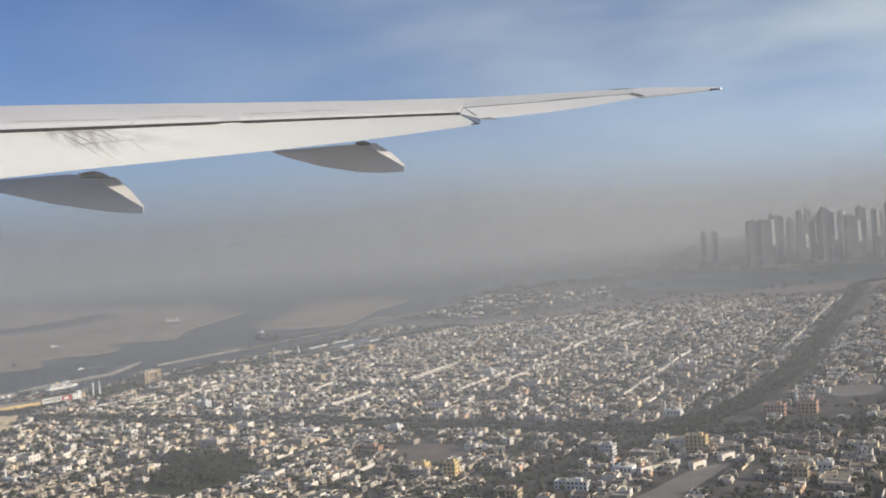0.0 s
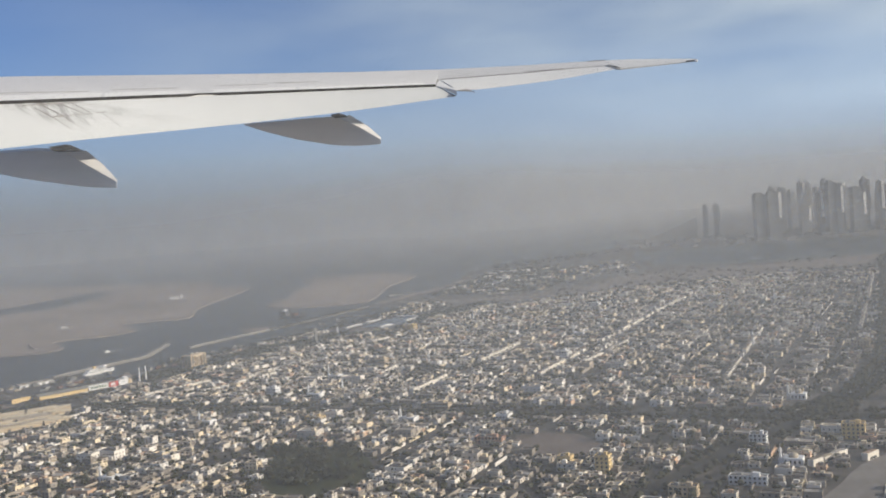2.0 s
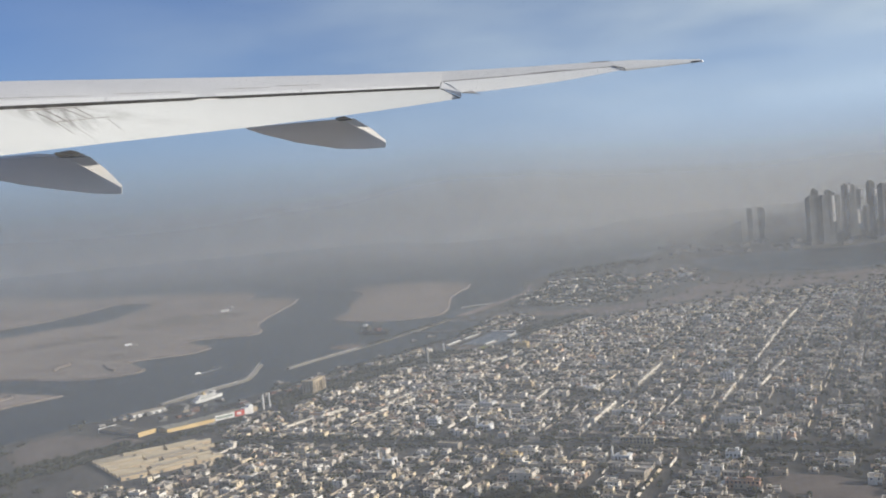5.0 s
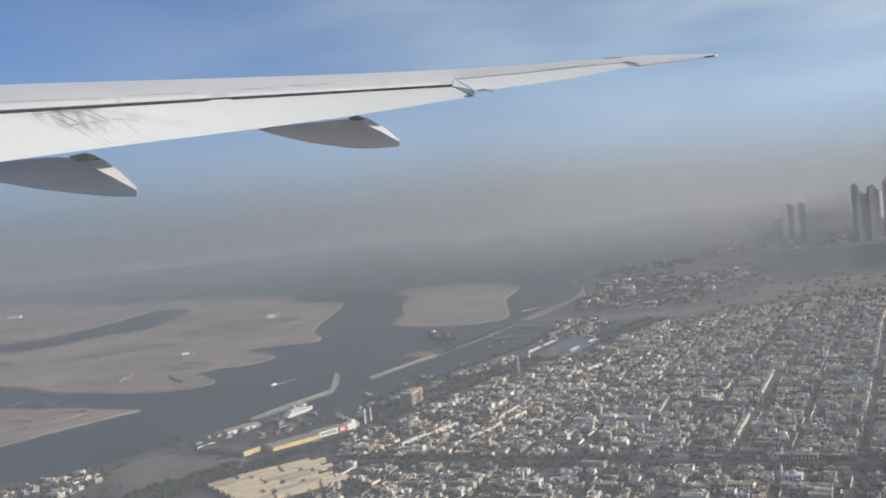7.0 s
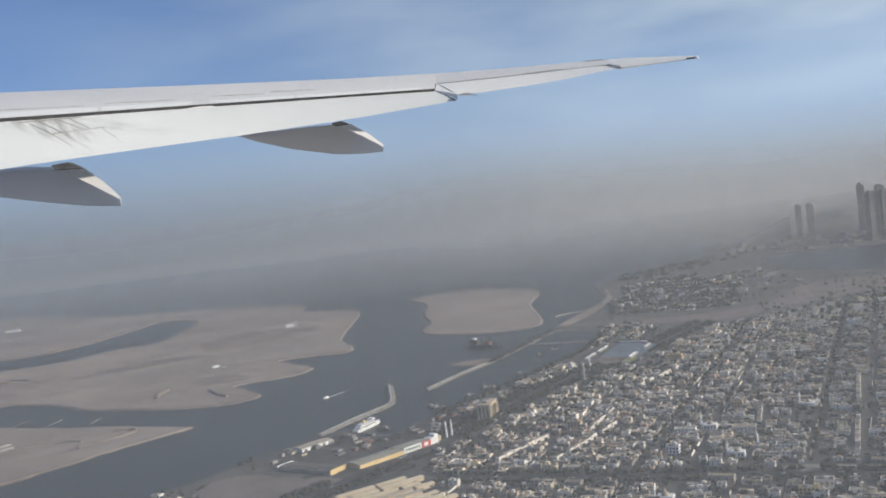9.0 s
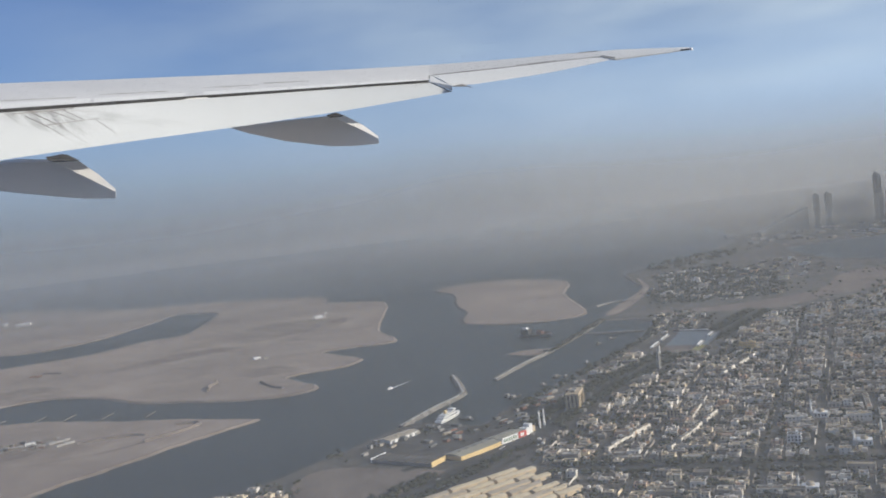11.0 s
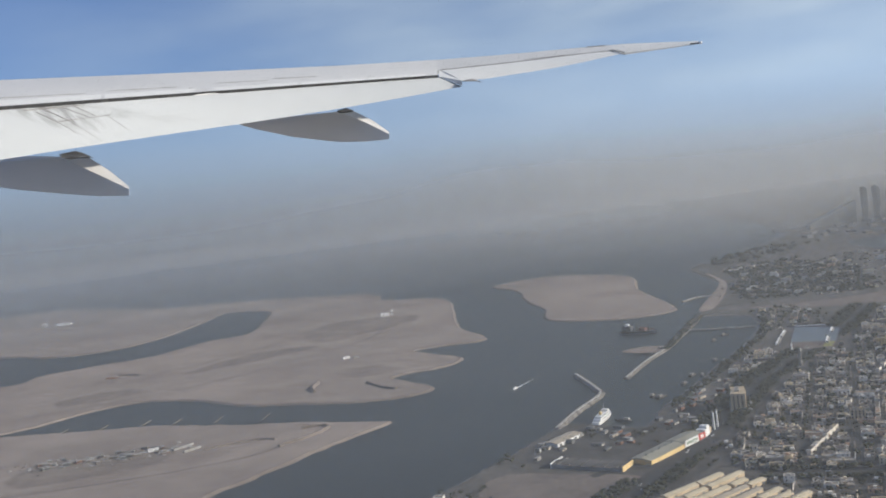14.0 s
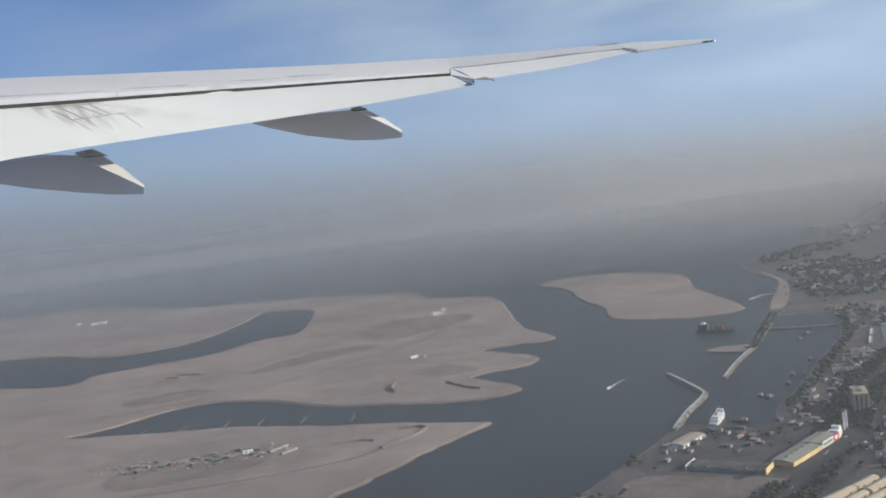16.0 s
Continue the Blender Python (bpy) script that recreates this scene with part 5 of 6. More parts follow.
def breakwater(pts, base, crest, h, label, top_mat="pale_concrete"):
    line = smooth_line(pts, 5, closed=False)
    ob = thing("breakwater", label, "breakwater")
    secs_, top = [], []
    for k, p in enumerate(line):
        a, b = Vector(line[max(k - 1, 0)]), Vector(line[min(k + 1, len(line) - 1)])
        d = (b - a).normalized()
        nrm = Vector((d.y, -d.x))
        q = Vector(p)
        secs_.append([(*(q - nrm * base / 2), -0.5), (*(q - nrm * crest / 2), h), (*(q + nrm * crest / 2), h), (*(q + nrm * base / 2), -0.5)])
        top.append([(*(q - nrm * crest * 0.32), h + 0.02), (*(q - nrm * crest * 0.32), h + 0.25), (*(q + nrm * crest * 0.32), h + 0.25), (*(q + nrm * crest * 0.32), h + 0.02)])
    part("mound", loft(secs_, Shape()), "rock", ob)
    part("roadway", loft(top, Shape()), top_mat, ob, "pale concrete roadway on top" if top_mat == "pale_concrete" else "dark worn roadway on top")
    s_ = Shape()
    for k in range(len(line) - 1):
        a, b = Vector(line[k]), Vector(line[k + 1])
        d = (b - a)
        nrm = Vector((d.y, -d.x)).normalized()
        for j in range(int(d.length * 1.6)):
            side = rnd.choice((-1, 1))
            t = rnd.random()
            q = a + d * rnd.random() + nrm * side * (crest / 2 + (base - crest) / 2 * t)
            clump(s_, (q.x, q.y, h * (1 - t) + 0.1), rnd.uniform(0.4, 0.8), rnd, 0.8)
    tagged(part("armour_rocks", s_, "rock", ob), kind="stuff")
    return ob


breakwater([(-313.2, 749.9), (-293.4, 782.9), (-271.5, 813.8), (-267.9, 833.4), (-267.4, 885.4)], 5.2, 2.3, 1.7, "curved rock pier with a pale roadway on top")
breakwater([(-242.9, 852.0), (-221.8, 885.3), (-204.5, 910.3), (-190.9, 927.1)], 4.2, 2.0, 1.5, "straight rock breakwater with a pale roadway")
breakwater([(-190.0, 928.6), (-153.0, 989.2), (-138.3, 1013.6), (-112.7, 1060.6)], 5.5, 2.2, 1.3, "weathered rubble causeway with shrubs and moored boats", "dark_paving")
s = Shape()
for k in range(170):
    t, o = rnd.random(), rnd.uniform(-3.2, 3.2)
    clump(s, (-190 + 77 * t + o * 0.83, 929 + 130 * t - o * 0.55, 1.2), rnd.uniform(0.6, 1.6), rnd)
single("shrubs", s, "leaf", "dusty dark shrubs along the rubble causeway", "shrubs", kind="stuff")
breakwater([(-148.1, 995.6), (-126.7, 981.9), (-103.3, 971.5)], 3.0, 1.8, 1.0, "thin dark jetty closing the small boat basin")
breakwater([(-93.6, 1153.4), (-73.7, 1167.5), (-56.9, 1164.3)], 4.0, 2.2, 1.0, "short dark rock spur off the beach")


def hull(length, beam, depth, sheer=0.6, n=9):
    secs_ = []
    for k in range(n):
        t = k / (n - 1)
        w = beam / 2 * (1 - max(0, (t - 0.55) / 0.45) ** 2) * (0.82 + 0.18 * min(1, t * 5))
        w = max(w, 0.08)
        x = (t - 0.5) * length
        z = depth + sheer * max(0, (t - 0.6) / 0.4) ** 2
        secs_.append([(x, -w, z), (x, -w * 0.75, -0.3), (x, w * 0.75, -0.3), (x, w, z)])
    return loft(secs_, Shape())


ferry = thing("ship", "white passenger ship moored along the pier", "ship", Matrix.Translation((-285, 758.5, 0)) @ Matrix.Rotation(math.atan2(25, 17), 4, "Z") @ Matrix.Scale(0.82, 4))
part("hull", hull(32, 6.4, 2.0), "white", ferry)
part("deckhouse", Shape().box((-2.5, 0, 2.0), (21, 5.2, 1.5)), "white", ferry)
part("upper_deck", Shape().box((-3, 0, 3.5), (16, 4.6, 1.3)), "white", ferry)
part("bridge", Shape().box((5.2, 0, 4.8), (3.4, 4.4, 1.3)), "white", ferry)
part("funnel", Shape().box((-4.5, 0, 4.8), (2.2, 1.8, 2.0), taper=0.85), "yellow_wall", ferry, "ochre funnel")
part("mast", Shape().tube((3, 0, 6), 0.16, 0.08, 4.2, 6), "white", ferry)
part("mast", Shape().tube((-10, 0, 3.5), 0.16, 0.08, 3.6, 6), "white", ferry)
for z, x0, n, w in ((2.5, -12, 14, 2.63), (3.95, -10, 10, 2.33)):
    for sd in (-1, 1):
        part("window_band", Shape().box((x0 + n * 0.72, sd * w, z), (n * 1.4, 0.1, 0.5)), "glass", ferry)

dr = thing("dredger", "dark dredging barge with deckhouse and crane", "barge", Matrix.Translation((-181.4, 1016.9, 0)) @ Matrix.Rotation(math.atan2(-18, 22), 4, "Z"))
part("hull", hull(30, 8, 2.4, 0.2), "dark_steel", dr)
part("deckhouse", Shape().box((-9, 0, 2.4), (7, 6, 4.0)), "dark_steel", dr)
part("deckhouse", Shape().box((4, 0, 2.4), (5, 5, 2.4)), "rust", dr, "rust-red deckhouse")
for x, h in ((-3, 7.5), (0.5, 6.0), (9, 6.5), (-11, 5)):
    part("mast", Shape().box((x, 0, 2.4), (0.6, 0.6, h), taper=0.5), "dark_steel", dr)
part("pipe", Shape().box((6, 3, 2.4), (14, 0.5, 0.6)), "rust", dr)
part("cabin", Shape().box((-9, 0, 6.4), (3, 4, 1.4)), "white", dr, "small white cabin")

boat = thing("motorboat", "small white motorboat under way", "boat", Matrix.Translation((-311.9, 873.1, 0)) @ Matrix.Rotation(math.atan2(-25, -19), 4, "Z"))
part("hull", hull(5.5, 1.8, 0.8, 0.3, 7), "white", boat)
part("cabin", Shape().box((-0.2, 0, 0.8), (1.8, 1.2, 0.7)), "white", boat)
s = Shape()
for k in range(70):
    t = rnd.random() ** 1.5
    q = Vector((-310.5, 875.2)) + Vector((19, 25)) * t + Vector((25, -19)).normalized() * rnd.uniform(-1, 1) * (0.6 + 1.6 * t)
    clump(s, (q.x, q.y, 0.02), rnd.uniform(0.4, 1.0) * (1.1 - t), rnd, 0.12)
single("wake", s, "white", "thin white foam wake behind the motorboat", "wake", kind="stuff")


def small_boat(x, y, a, l, label):
    ob = thing("moored_boat", label, "boat", Matrix.Translation((x, y, 0)) @ Matrix.Rotation(a, 4, "Z"), group="moored boats")
    part("hull", hull(l, l * 0.3, 0.9, 0.4, 7), "dark_steel", ob)
    part("cabin", Shape().box((-l * 0.22, 0, 0.9), (l * 0.28, l * 0.22, 1.1)), "concrete", ob)
    part("mast", Shape().tube((l * 0.1, 0, 0.9), 0.12, 0.06, 3.0, 5), "dark_steel", ob)
    return ob


for x, y, a, l in ((-240.5, 790.1, 0.7, 11), (-243.5, 796.3, 0.9, 9), (-217.6, 814.8, 0.9, 9), (-204.2, 835.5, 0.8, 10), (-199.4, 831.4, 1.0, 7), (-175.3, 870.7, 0.9, 9), (-276.7, 749.1, 2.4, 10), (-148.2, 939.7, 0.7, 8), (-133.6, 955.5, 0.4, 9)):
    small_boat(x, y, a, l, "wooden dhow moored at the quay")

small_boat(-188.0, 938.6, 0.75, 14, "broad rusty work barge lying at the breakwater")

# Trees of the park, with trunks, limbs and leaf clumps.
def park_tree(x, y, h, seed):
    r = random.Random(seed)
    ob = thing("tree", "dusty dark green spreading tree in the park", "tree", Matrix.Translation((x, y, 0.9)), group="park trees")
    part("trunk", Shape().tube((0, 0, 0), 0.22, 0.12, h * 0.5, 7), "bark", ob)
    limbs, crown = Shape(), Shape()
    for k in range(5):
        a = k * 1.26 + r.uniform(-0.3, 0.3)
        tip = Vector((math.cos(a) * h * 0.35, math.sin(a) * h * 0.35, h * r.uniform(0.65, 0.85)))
        base = Vector((0, 0, h * r.uniform(0.35, 0.5)))
        d = Vector((-math.sin(a), math.cos(a), 0)) * 0.06
        limbs.add([tuple(base - d), tuple(base + d), tuple(tip), tuple(base + Vector((0, 0, 0.12)))], [(0, 1, 2), (1, 3, 2), (3, 0, 2)])
        for j in range(7):
            q = tip + Vector((r.uniform(-1, 1), r.uniform(-1, 1), r.uniform(-0.6, 0.6))) * h * 0.22
            clump(crown, tuple(q), h * r.uniform(0.06, 0.13), r, 0.8)
    for j in range(10):
        q = Vector((r.uniform(-1, 1), r.uniform(-1, 1), 0)) * h * 0.22 + Vector((0, 0, h * r.uniform(0.75, 1.0)))
        clump(crown, tuple(q), h * r.uniform(0.07, 0.14), r, 0.8)
    part("limbs", limbs, "bark", ob)
    part("crown", crown, "leaf", ob)
    return ob


TREE_KINDS = [park_tree(-120 + 6 * k, 440 + 7 * k, 2.6 + 0.5 * k, 70 + k) for k in range(4)]
for k in range(46):
    for _ in range(30):
        x, y = rnd.uniform(-138, -90), rnd.uniform(422, 492)
        if inside([(-132.7, 479.7), (-98.1, 467.1), (-89.8, 414.9), (-120.9, 404.8)], x, y):
            copy_thing(TREE_KINDS[k % 4], Matrix.Translation((x, y, 0.9)) @ Matrix.Rotation(rnd.uniform(0, 6.28), 4, "Z"))
            break

# Sports court by the corniche with pale stands.
sheet("sports_court", [(-112.5, 890.0), (-83.0, 945.0), (-62.0, 917.0), (-88.5, 872.0)], 0.98, "pool", "blue sports court by the corniche")
sheet("playing_field", [(-126.0, 866.0), (-113.0, 889.0), (-89.0, 871.5), (-100.5, 853.0)], 0.97, "bare", "worn tan playing field beside the sports court")
sheet("lawn", [(-104.0, 861.0), (-94.0, 876.0), (-89.5, 872.0), (-100.0, 856.0)], 0.99, "dry_grass", "yellow-green strip of lawn beside the court")
for a, b, h in (((-123.0, 886.8), (-111.3, 906.7), 1.3), ((-107.4, 913.0), (-95.7, 931.9), 1.2), ((-74.4, 903.7), (-66.5, 916.3), 1.6), ((-95.0, 870.1), (-86.2, 884.8), 1.8), ((-84.0, 942.6), (-66.5, 930.7), 1.2)):
    st = thing("grandstand", "low pale grandstand beside the sports court", "grandstand", facing(a, b), group="grandstands")
    ln = (Vector(a) - Vector(b)).length
    part("tier", Shape().box((0, 0.5, 0), (ln, 1.0, h * 0.6)), "concrete", st)
    part("tier", Shape().box((0, 1.5, 0), (ln, 1.0, h)), "white", st)

pt = thing("tower_block", "narrow pale residential slab by the corniche", "building", Matrix.Translation((-142.2, 814.7, 0.8)) @ Matrix.Rotation(0.8, 4, "Z"))
part("body", Shape().box((0, 0, 0), (2.2, 1.8, 10.2)), "concrete", pt)
part("roof_room", Shape().box((0, 0, 10.2), (1.6, 1.4, 0.9)), "concrete", pt)
for k in range(6):
    part("window_band", Shape().box((0, -0.9, 0.9 + 1.5 * k), (1.6, 0.1, 0.7)), "glass", pt)


def minaret(x, y, h, hall):
    ob = thing("mosque" if hall else "minaret", "pale mosque with dome and slender minaret" if hall else "slender pale minaret above the houses", "mosque" if hall else "minaret", Matrix.Translation((x, y, 0.8)) @ Matrix.Rotation(GRID, 4, "Z"), group="mosques" if hall else "minarets")
    part("base", Shape().box((0, 0, 0), (1.3, 1.3, h * 0.3)), "white", ob)
    part("shaft", Shape().tube((0, 0, h * 0.3), 0.5, 0.36, h * 0.5, 10), "white", ob)
    part("balcony", Shape().tube((0, 0, h * 0.62), 0.75, 0.75, 0.25, 10), "white", ob)
    part("cap", Shape().tube((0, 0, h * 0.8), 0.34, 0.02, h * 0.2, 10), "concrete", ob)
    if hall:
        part("hall", Shape().box((4.2, 1.0, 0), (6.4, 5.2, 2.6)), "white", ob)
        part("dome", Shape().dome((4.2, 1.0, 2.6), 1.7, 1.6), "beige_metal", ob)
        for k in range(4):
            part("window", Shape().box((1.9 + 1.5 * k, -1.6, 0.7), (0.6, 0.1, 1.2)), "glass", ob)


for x, y, h, hall in ((-120.7, 647.7, 10.5, True), (-62.2, 665.1, 10, True), (-110.3, 602.4, 9, False), (-127.6, 593.7, 8.5, True), (-78.7, 512.5, 8, True), (90.2, 490.2, 8, True), (50.6, 391.2, 7.5, True), (-128.6, 854.4, 9, False),
                      (36.7, 739.0, 10, True), (125.0, 639.0, 10, False), (210.0, 840.8, 11, True), (-21.7, 872.9, 10, False), (153.6, 500.6, 9, False), (-175.4, 545.7, 8, True), (-195.3, 451.1, 8, True)):
    minaret(x, y, h, hall)


def block(x, y, w, d, h, mat, label, turn=0.0):
    """A larger building: storeys of windows, parapet, roof rooms."""
    ob = thing("apartment_block", label, "building", Matrix.Translation((x, y, 0.8)) @ Matrix.Rotation(GRID + turn, 4, "Z"), group="larger buildings")
    s_ = Shape()
    house_shell(s_, 0, 0, w, d, h, 0)
    part("wall", Shape().add([(a, b, c - 0.8) for a, b, c in s_.v[:16]], s_.f[:12]), mat, ob)
    part("roof", Shape().add([(a, b, c - 0.8) for a, b, c in s_.v[16:]], [(0, 1, 2, 3)]), "roof_one", ob)
    part("roof_room", Shape().box((w * 0.2, 0, h - 0.35), (w * 0.2, d * 0.4, 1.2)), mat, ob)
    part("roof_room", Shape().box((-w * 0.25, d * 0.1, h - 0.35), (w * 0.15, d * 0.3, 0.8)), "concrete", ob)
    for f in range(max(1, int(h / 1.45))):
        for side, ln in ((0, w), (1, d)):
            n = max(2, int(ln / 1.5))
            for k in range(n):
                s2 = Shape()
                pane(s2, w, d, (side, (k + 0.5) / n * ln - ln / 2, 0.5 + 1.45 * f - 0.8, 0.75, 0.8))
                part("window", s2, "glass", ob)


for x, y, w, d, h, mat, lab in (
        (134.9, 472.4, 9, 6, 5, "salmon_wall", "salmon-painted flat-roofed block"), (149.1, 471.6, 8, 6.5, 5.4, "salmon_wall", "salmon-painted flat-roofed block"), (87.1, 416.7, 8, 5, 6, "yellow_wall", "ochre-painted apartment block"),
        (-7.9, 401.2, 5, 4, 6.5, "yellow_wall", "ochre-painted apartment block"), (-19.2, 414.2, 5, 4, 4, "yellow_wall", "ochre-painted apartment block"), (33.5, 372.8, 12, 4, 3, "white", "long low white block"), (11.0, 367.3, 9, 4, 3.4, "hotel", "long low sand-coloured block"),
        (52.8, 419.4, 6, 5, 4.5, "white", "white apartment block"), (-42.9, 458.2, 12, 4, 3, "salmon_wall", "long salmon-painted block"), (-72.7, 838.8, 10, 5, 5, "yellow_wall", "ochre-painted apartment block"), (-147.7, 608.2, 6, 5, 5, "white", "white apartment block"),
        (-90.3, 678.6, 6, 5, 5.5, "hotel", "sand-coloured apartment block"), (-61.8, 536.0, 14, 4, 3.2, "hotel", "long sand-coloured block"), (-33.5, 495.3, 6, 5, 4, "white", "white apartment block"), (-118.6, 528.9, 9, 4, 3.2, "yellow_wall", "long ochre block"),
        (16.0, 650.3, 7, 5, 5, "white", "white apartment block"), (171.1, 598.3, 8, 6, 5, "hotel", "sand-coloured apartment block"), (78.2, 885.6, 9, 6, 5, "white", "white apartment block"), (-176.8, 683.9, 7, 5, 4.5, "hotel", "sand-coloured apartment block"),
        (107.9, 361.5, 6, 5, 5, "hotel", "sand-coloured apartment block"), (119.6, 369.6, 5, 4, 4, "white", "white apartment block")):
    block(x, y, w, d, h, mat, lab + " among the houses")

# Rows of beige storage sheds by the shore.
a0, along_d = Vector((-315.0, 602.0)), Vector((0.86, 0.51))
side_d = Vector((0.51, -0.86))
for k in range(8):
    ln = 54 - 1.5 * k + 5 * (k % 2)
    c = a0 + along_d * (ln / 2) + side_d * (6.4 * k)
    cut = 0.0
    while cut < ln - 6:
        run = min(ln - cut, rnd.uniform(11, 24))
        m = c + along_d * (cut + run / 2 - ln / 2)
        sh = thing("storage_shed", "long straw-roofed storage shed in a broken row", "shed", Matrix.Translation((m.x, m.y, 0.8)) @ Matrix.Rotation(math.atan2(along_d.y, along_d.x) + rnd.uniform(-0.02, 0.02), 4, "Z"), group="storage sheds")
        h = rnd.uniform(1.4, 1.9)
        part("body", Shape().box((0, 0, 0), (run, 4.0, h)), "hotel", sh)
        part("roof", gable(-run / 2 - 0.2, run / 2 + 0.2, -2.2, 2.2, h, 0.6), "shed_roof" if rnd.random() < 0.8 else "beige_metal", sh)
        for j in range(2):
            part("door", Shape().box((-run / 2 + (j + 0.5) * run / 2, -2.02, 0), (1.4, 0.1, 1.1)), "grey_metal", sh)
        cut += run + rnd.uniform(0.8, 3.0)

# Port huts, containers and walls on the quay.
for k in range(64):
    for _ in range(20):
        x, y = rnd.uniform(-342, -165), rnd.uniform(655, 850)
        if inside([(-339.5, 697.0), (-323.6, 732.3), (-294.9, 747.0), (-271.7, 724.7), (-240.4, 763.5), (-192.6, 827.3), (-186.8, 806.8), (-230.6, 743.2), (-255.2, 706.5), (-310.3, 665.1)], x, y) and all((Vector((x, y)) - Vector(c)).length > r for c, r in (((-318.2, 684.2), 20), ((-270.4, 689.2), 20), ((-255.2, 698.4), 16), ((-311.2, 739.7), 13), ((-222.9, 735.1), 18), ((-291.2, 673.7), 20))):
            break
    else:
        continue
    mat = rnd.choice(("concrete", "concrete", "grey_metal", "rust", "beige_metal"))
    ob = thing("port_hut", "small flat port hut on the quay", "hut", Matrix.Translation((x, y, 0.8)) @ Matrix.Rotation(rnd.choice((0.85, 0.62, -0.8)), 4, "Z"), group="port huts")
    w, d, h = rnd.uniform(2, 6), rnd.uniform(1.6, 3), rnd.uniform(0.9, 2.0)
    part("body", Shape().box((0, 0, 0), (w, d, h)), mat, ob)
    part("roof", Shape().box((0, 0, h), (w + 0.2, d + 0.2, 0.12)), rnd.choice(("grey_metal", "grey_metal", "concrete")), ob)
    part("door", Shape().box((0, -d / 2, 0), (0.7, 0.1, 0.8)), "dark_steel", ob)

# ---------------------------------------------------------------- island: huts, tracks, banks, moorings
for pts, w in (([(-698.3, 1012.2), (-594.9, 1037.6), (-525.8, 1067.6), (-491.3, 1093.7), (-449.3, 1133.8), (-387.6, 1200.4), (-359.6, 1322.4)], 2.6), ([(-364.0, 1061.5), (-343.6, 1030.0), (-335.2, 993.6)], 1.6), ([(-627.2, 782.6), (-546.1, 780.5), (-486.9, 789.7), (-463.8, 804.8), (-445.5, 820.9), (-435.0, 832.7)], 2.5),
               ([(-438.4, 1223.8), (-419.5, 1279.0)], 2.6), ([(-768.3, 1141.0), (-651.3, 1148.5), (-558.7, 1173.9), (-479.5, 1247.2), (-421.3, 1357.9)], 2.0)):
    ribbon("track", pts, w, 1.14, "bare", "worn vehicle track across the sand")
for pts in ([(-438.2, 1212.7), (-358.4, 1255.2), (-329.2, 1321.7), (-400.9, 1357.3), (-450.5, 1302.3)], [(-557.2, 1129.6), (-477.1, 1158.8), (-437.6, 1190.6), (-498.6, 1203.7)], [(-607.2, 797.7), (-546.7, 801.9), (-527.7, 834.0), (-578.5, 853.8), (-618.6, 835.7)], [(-424.0, 1037.8), (-389.1, 1031.8), (-378.6, 999.5), (-413.1, 994.6)], [(-636.8, 1046.2), (-585.6, 1064.7), (-596.9, 1093.1), (-648.6, 1080.9)]):
    sheet("damp_sand", smooth_line(pts, 5, rough=3, seed=len(pts) + int(-pts[0][0])), 1.12, "damp_sand", "darker damp patch on the sand")


def bank(pts, w, h, mat, label):
    line = smooth_line(pts, 6, closed=False)
    secs_ = []
    for k, p in enumerate(line):
        a, b = Vector(line[max(k - 1, 0)]), Vector(line[min(k + 1, len(line) - 1)])
        d = (b - a).normalized()
        nrm, q = Vector((d.y, -d.x)), Vector(p)
        hh = h * rnd.uniform(0.7, 1.2)
        secs_.append([(*(q - nrm * w), 1.0), (*(q - nrm * w * 0.2), 1.1 + hh), (*(q + nrm * w * 0.2), 1.1 + hh), (*(q + nrm * w), 1.0)])
    single("earth_bank", loft(secs_, Shape()), mat, label, "earth bank", group="earth banks")


bank([(-450.9, 843.1), (-439.2, 842.2), (-435.1, 834.8), (-444.6, 820.9), (-463.8, 804.8)], 1.6, 1.6, "bare", "curved dark earth bank on the sand spit")
bank([(-439.7, 990.7), (-444.2, 972.5), (-442.8, 956.4)], 1.4, 2.0, "bare", "curved dark earth bank on the island")
bank([(-404.5, 965.6), (-393.1, 935.8), (-386.0, 926.2)], 1.6, 1.4, "bare", "low earth bank on the island")
bank([(-507.6, 825.6), (-478.1, 830.1), (-466.2, 823.8)], 1.4, 1.2, "bare", "low earth bank on the sand spit")
bank([(-620.8, 1178.7), (-599.4, 1163.4)], 1.4, 1.2, "bare", "low earth bank on the island")


def hut(x, y, w, d, h, turn, mat, label):
    ob = thing("site_hut", label, "hut", Matrix.Translation((x, y, 1.05)) @ Matrix.Rotation(turn, 4, "Z"), group="site huts")
    part("body", Shape().box((0, 0, 0), (w, d, h)), mat, ob)
    part("roof", Shape().box((0, 0, h), (w + 0.3, d + 0.3, 0.2)), "concrete" if mat != "white" else "white", ob)
    part("door", Shape().box((w * 0.2, -d / 2, 0), (0.9, 0.12, h * 0.7)), "dark_steel", ob)
    part("window", Shape().box((-w * 0.2, -d / 2, h * 0.4), (1.0, 0.12, h * 0.3)), "glass", ob)


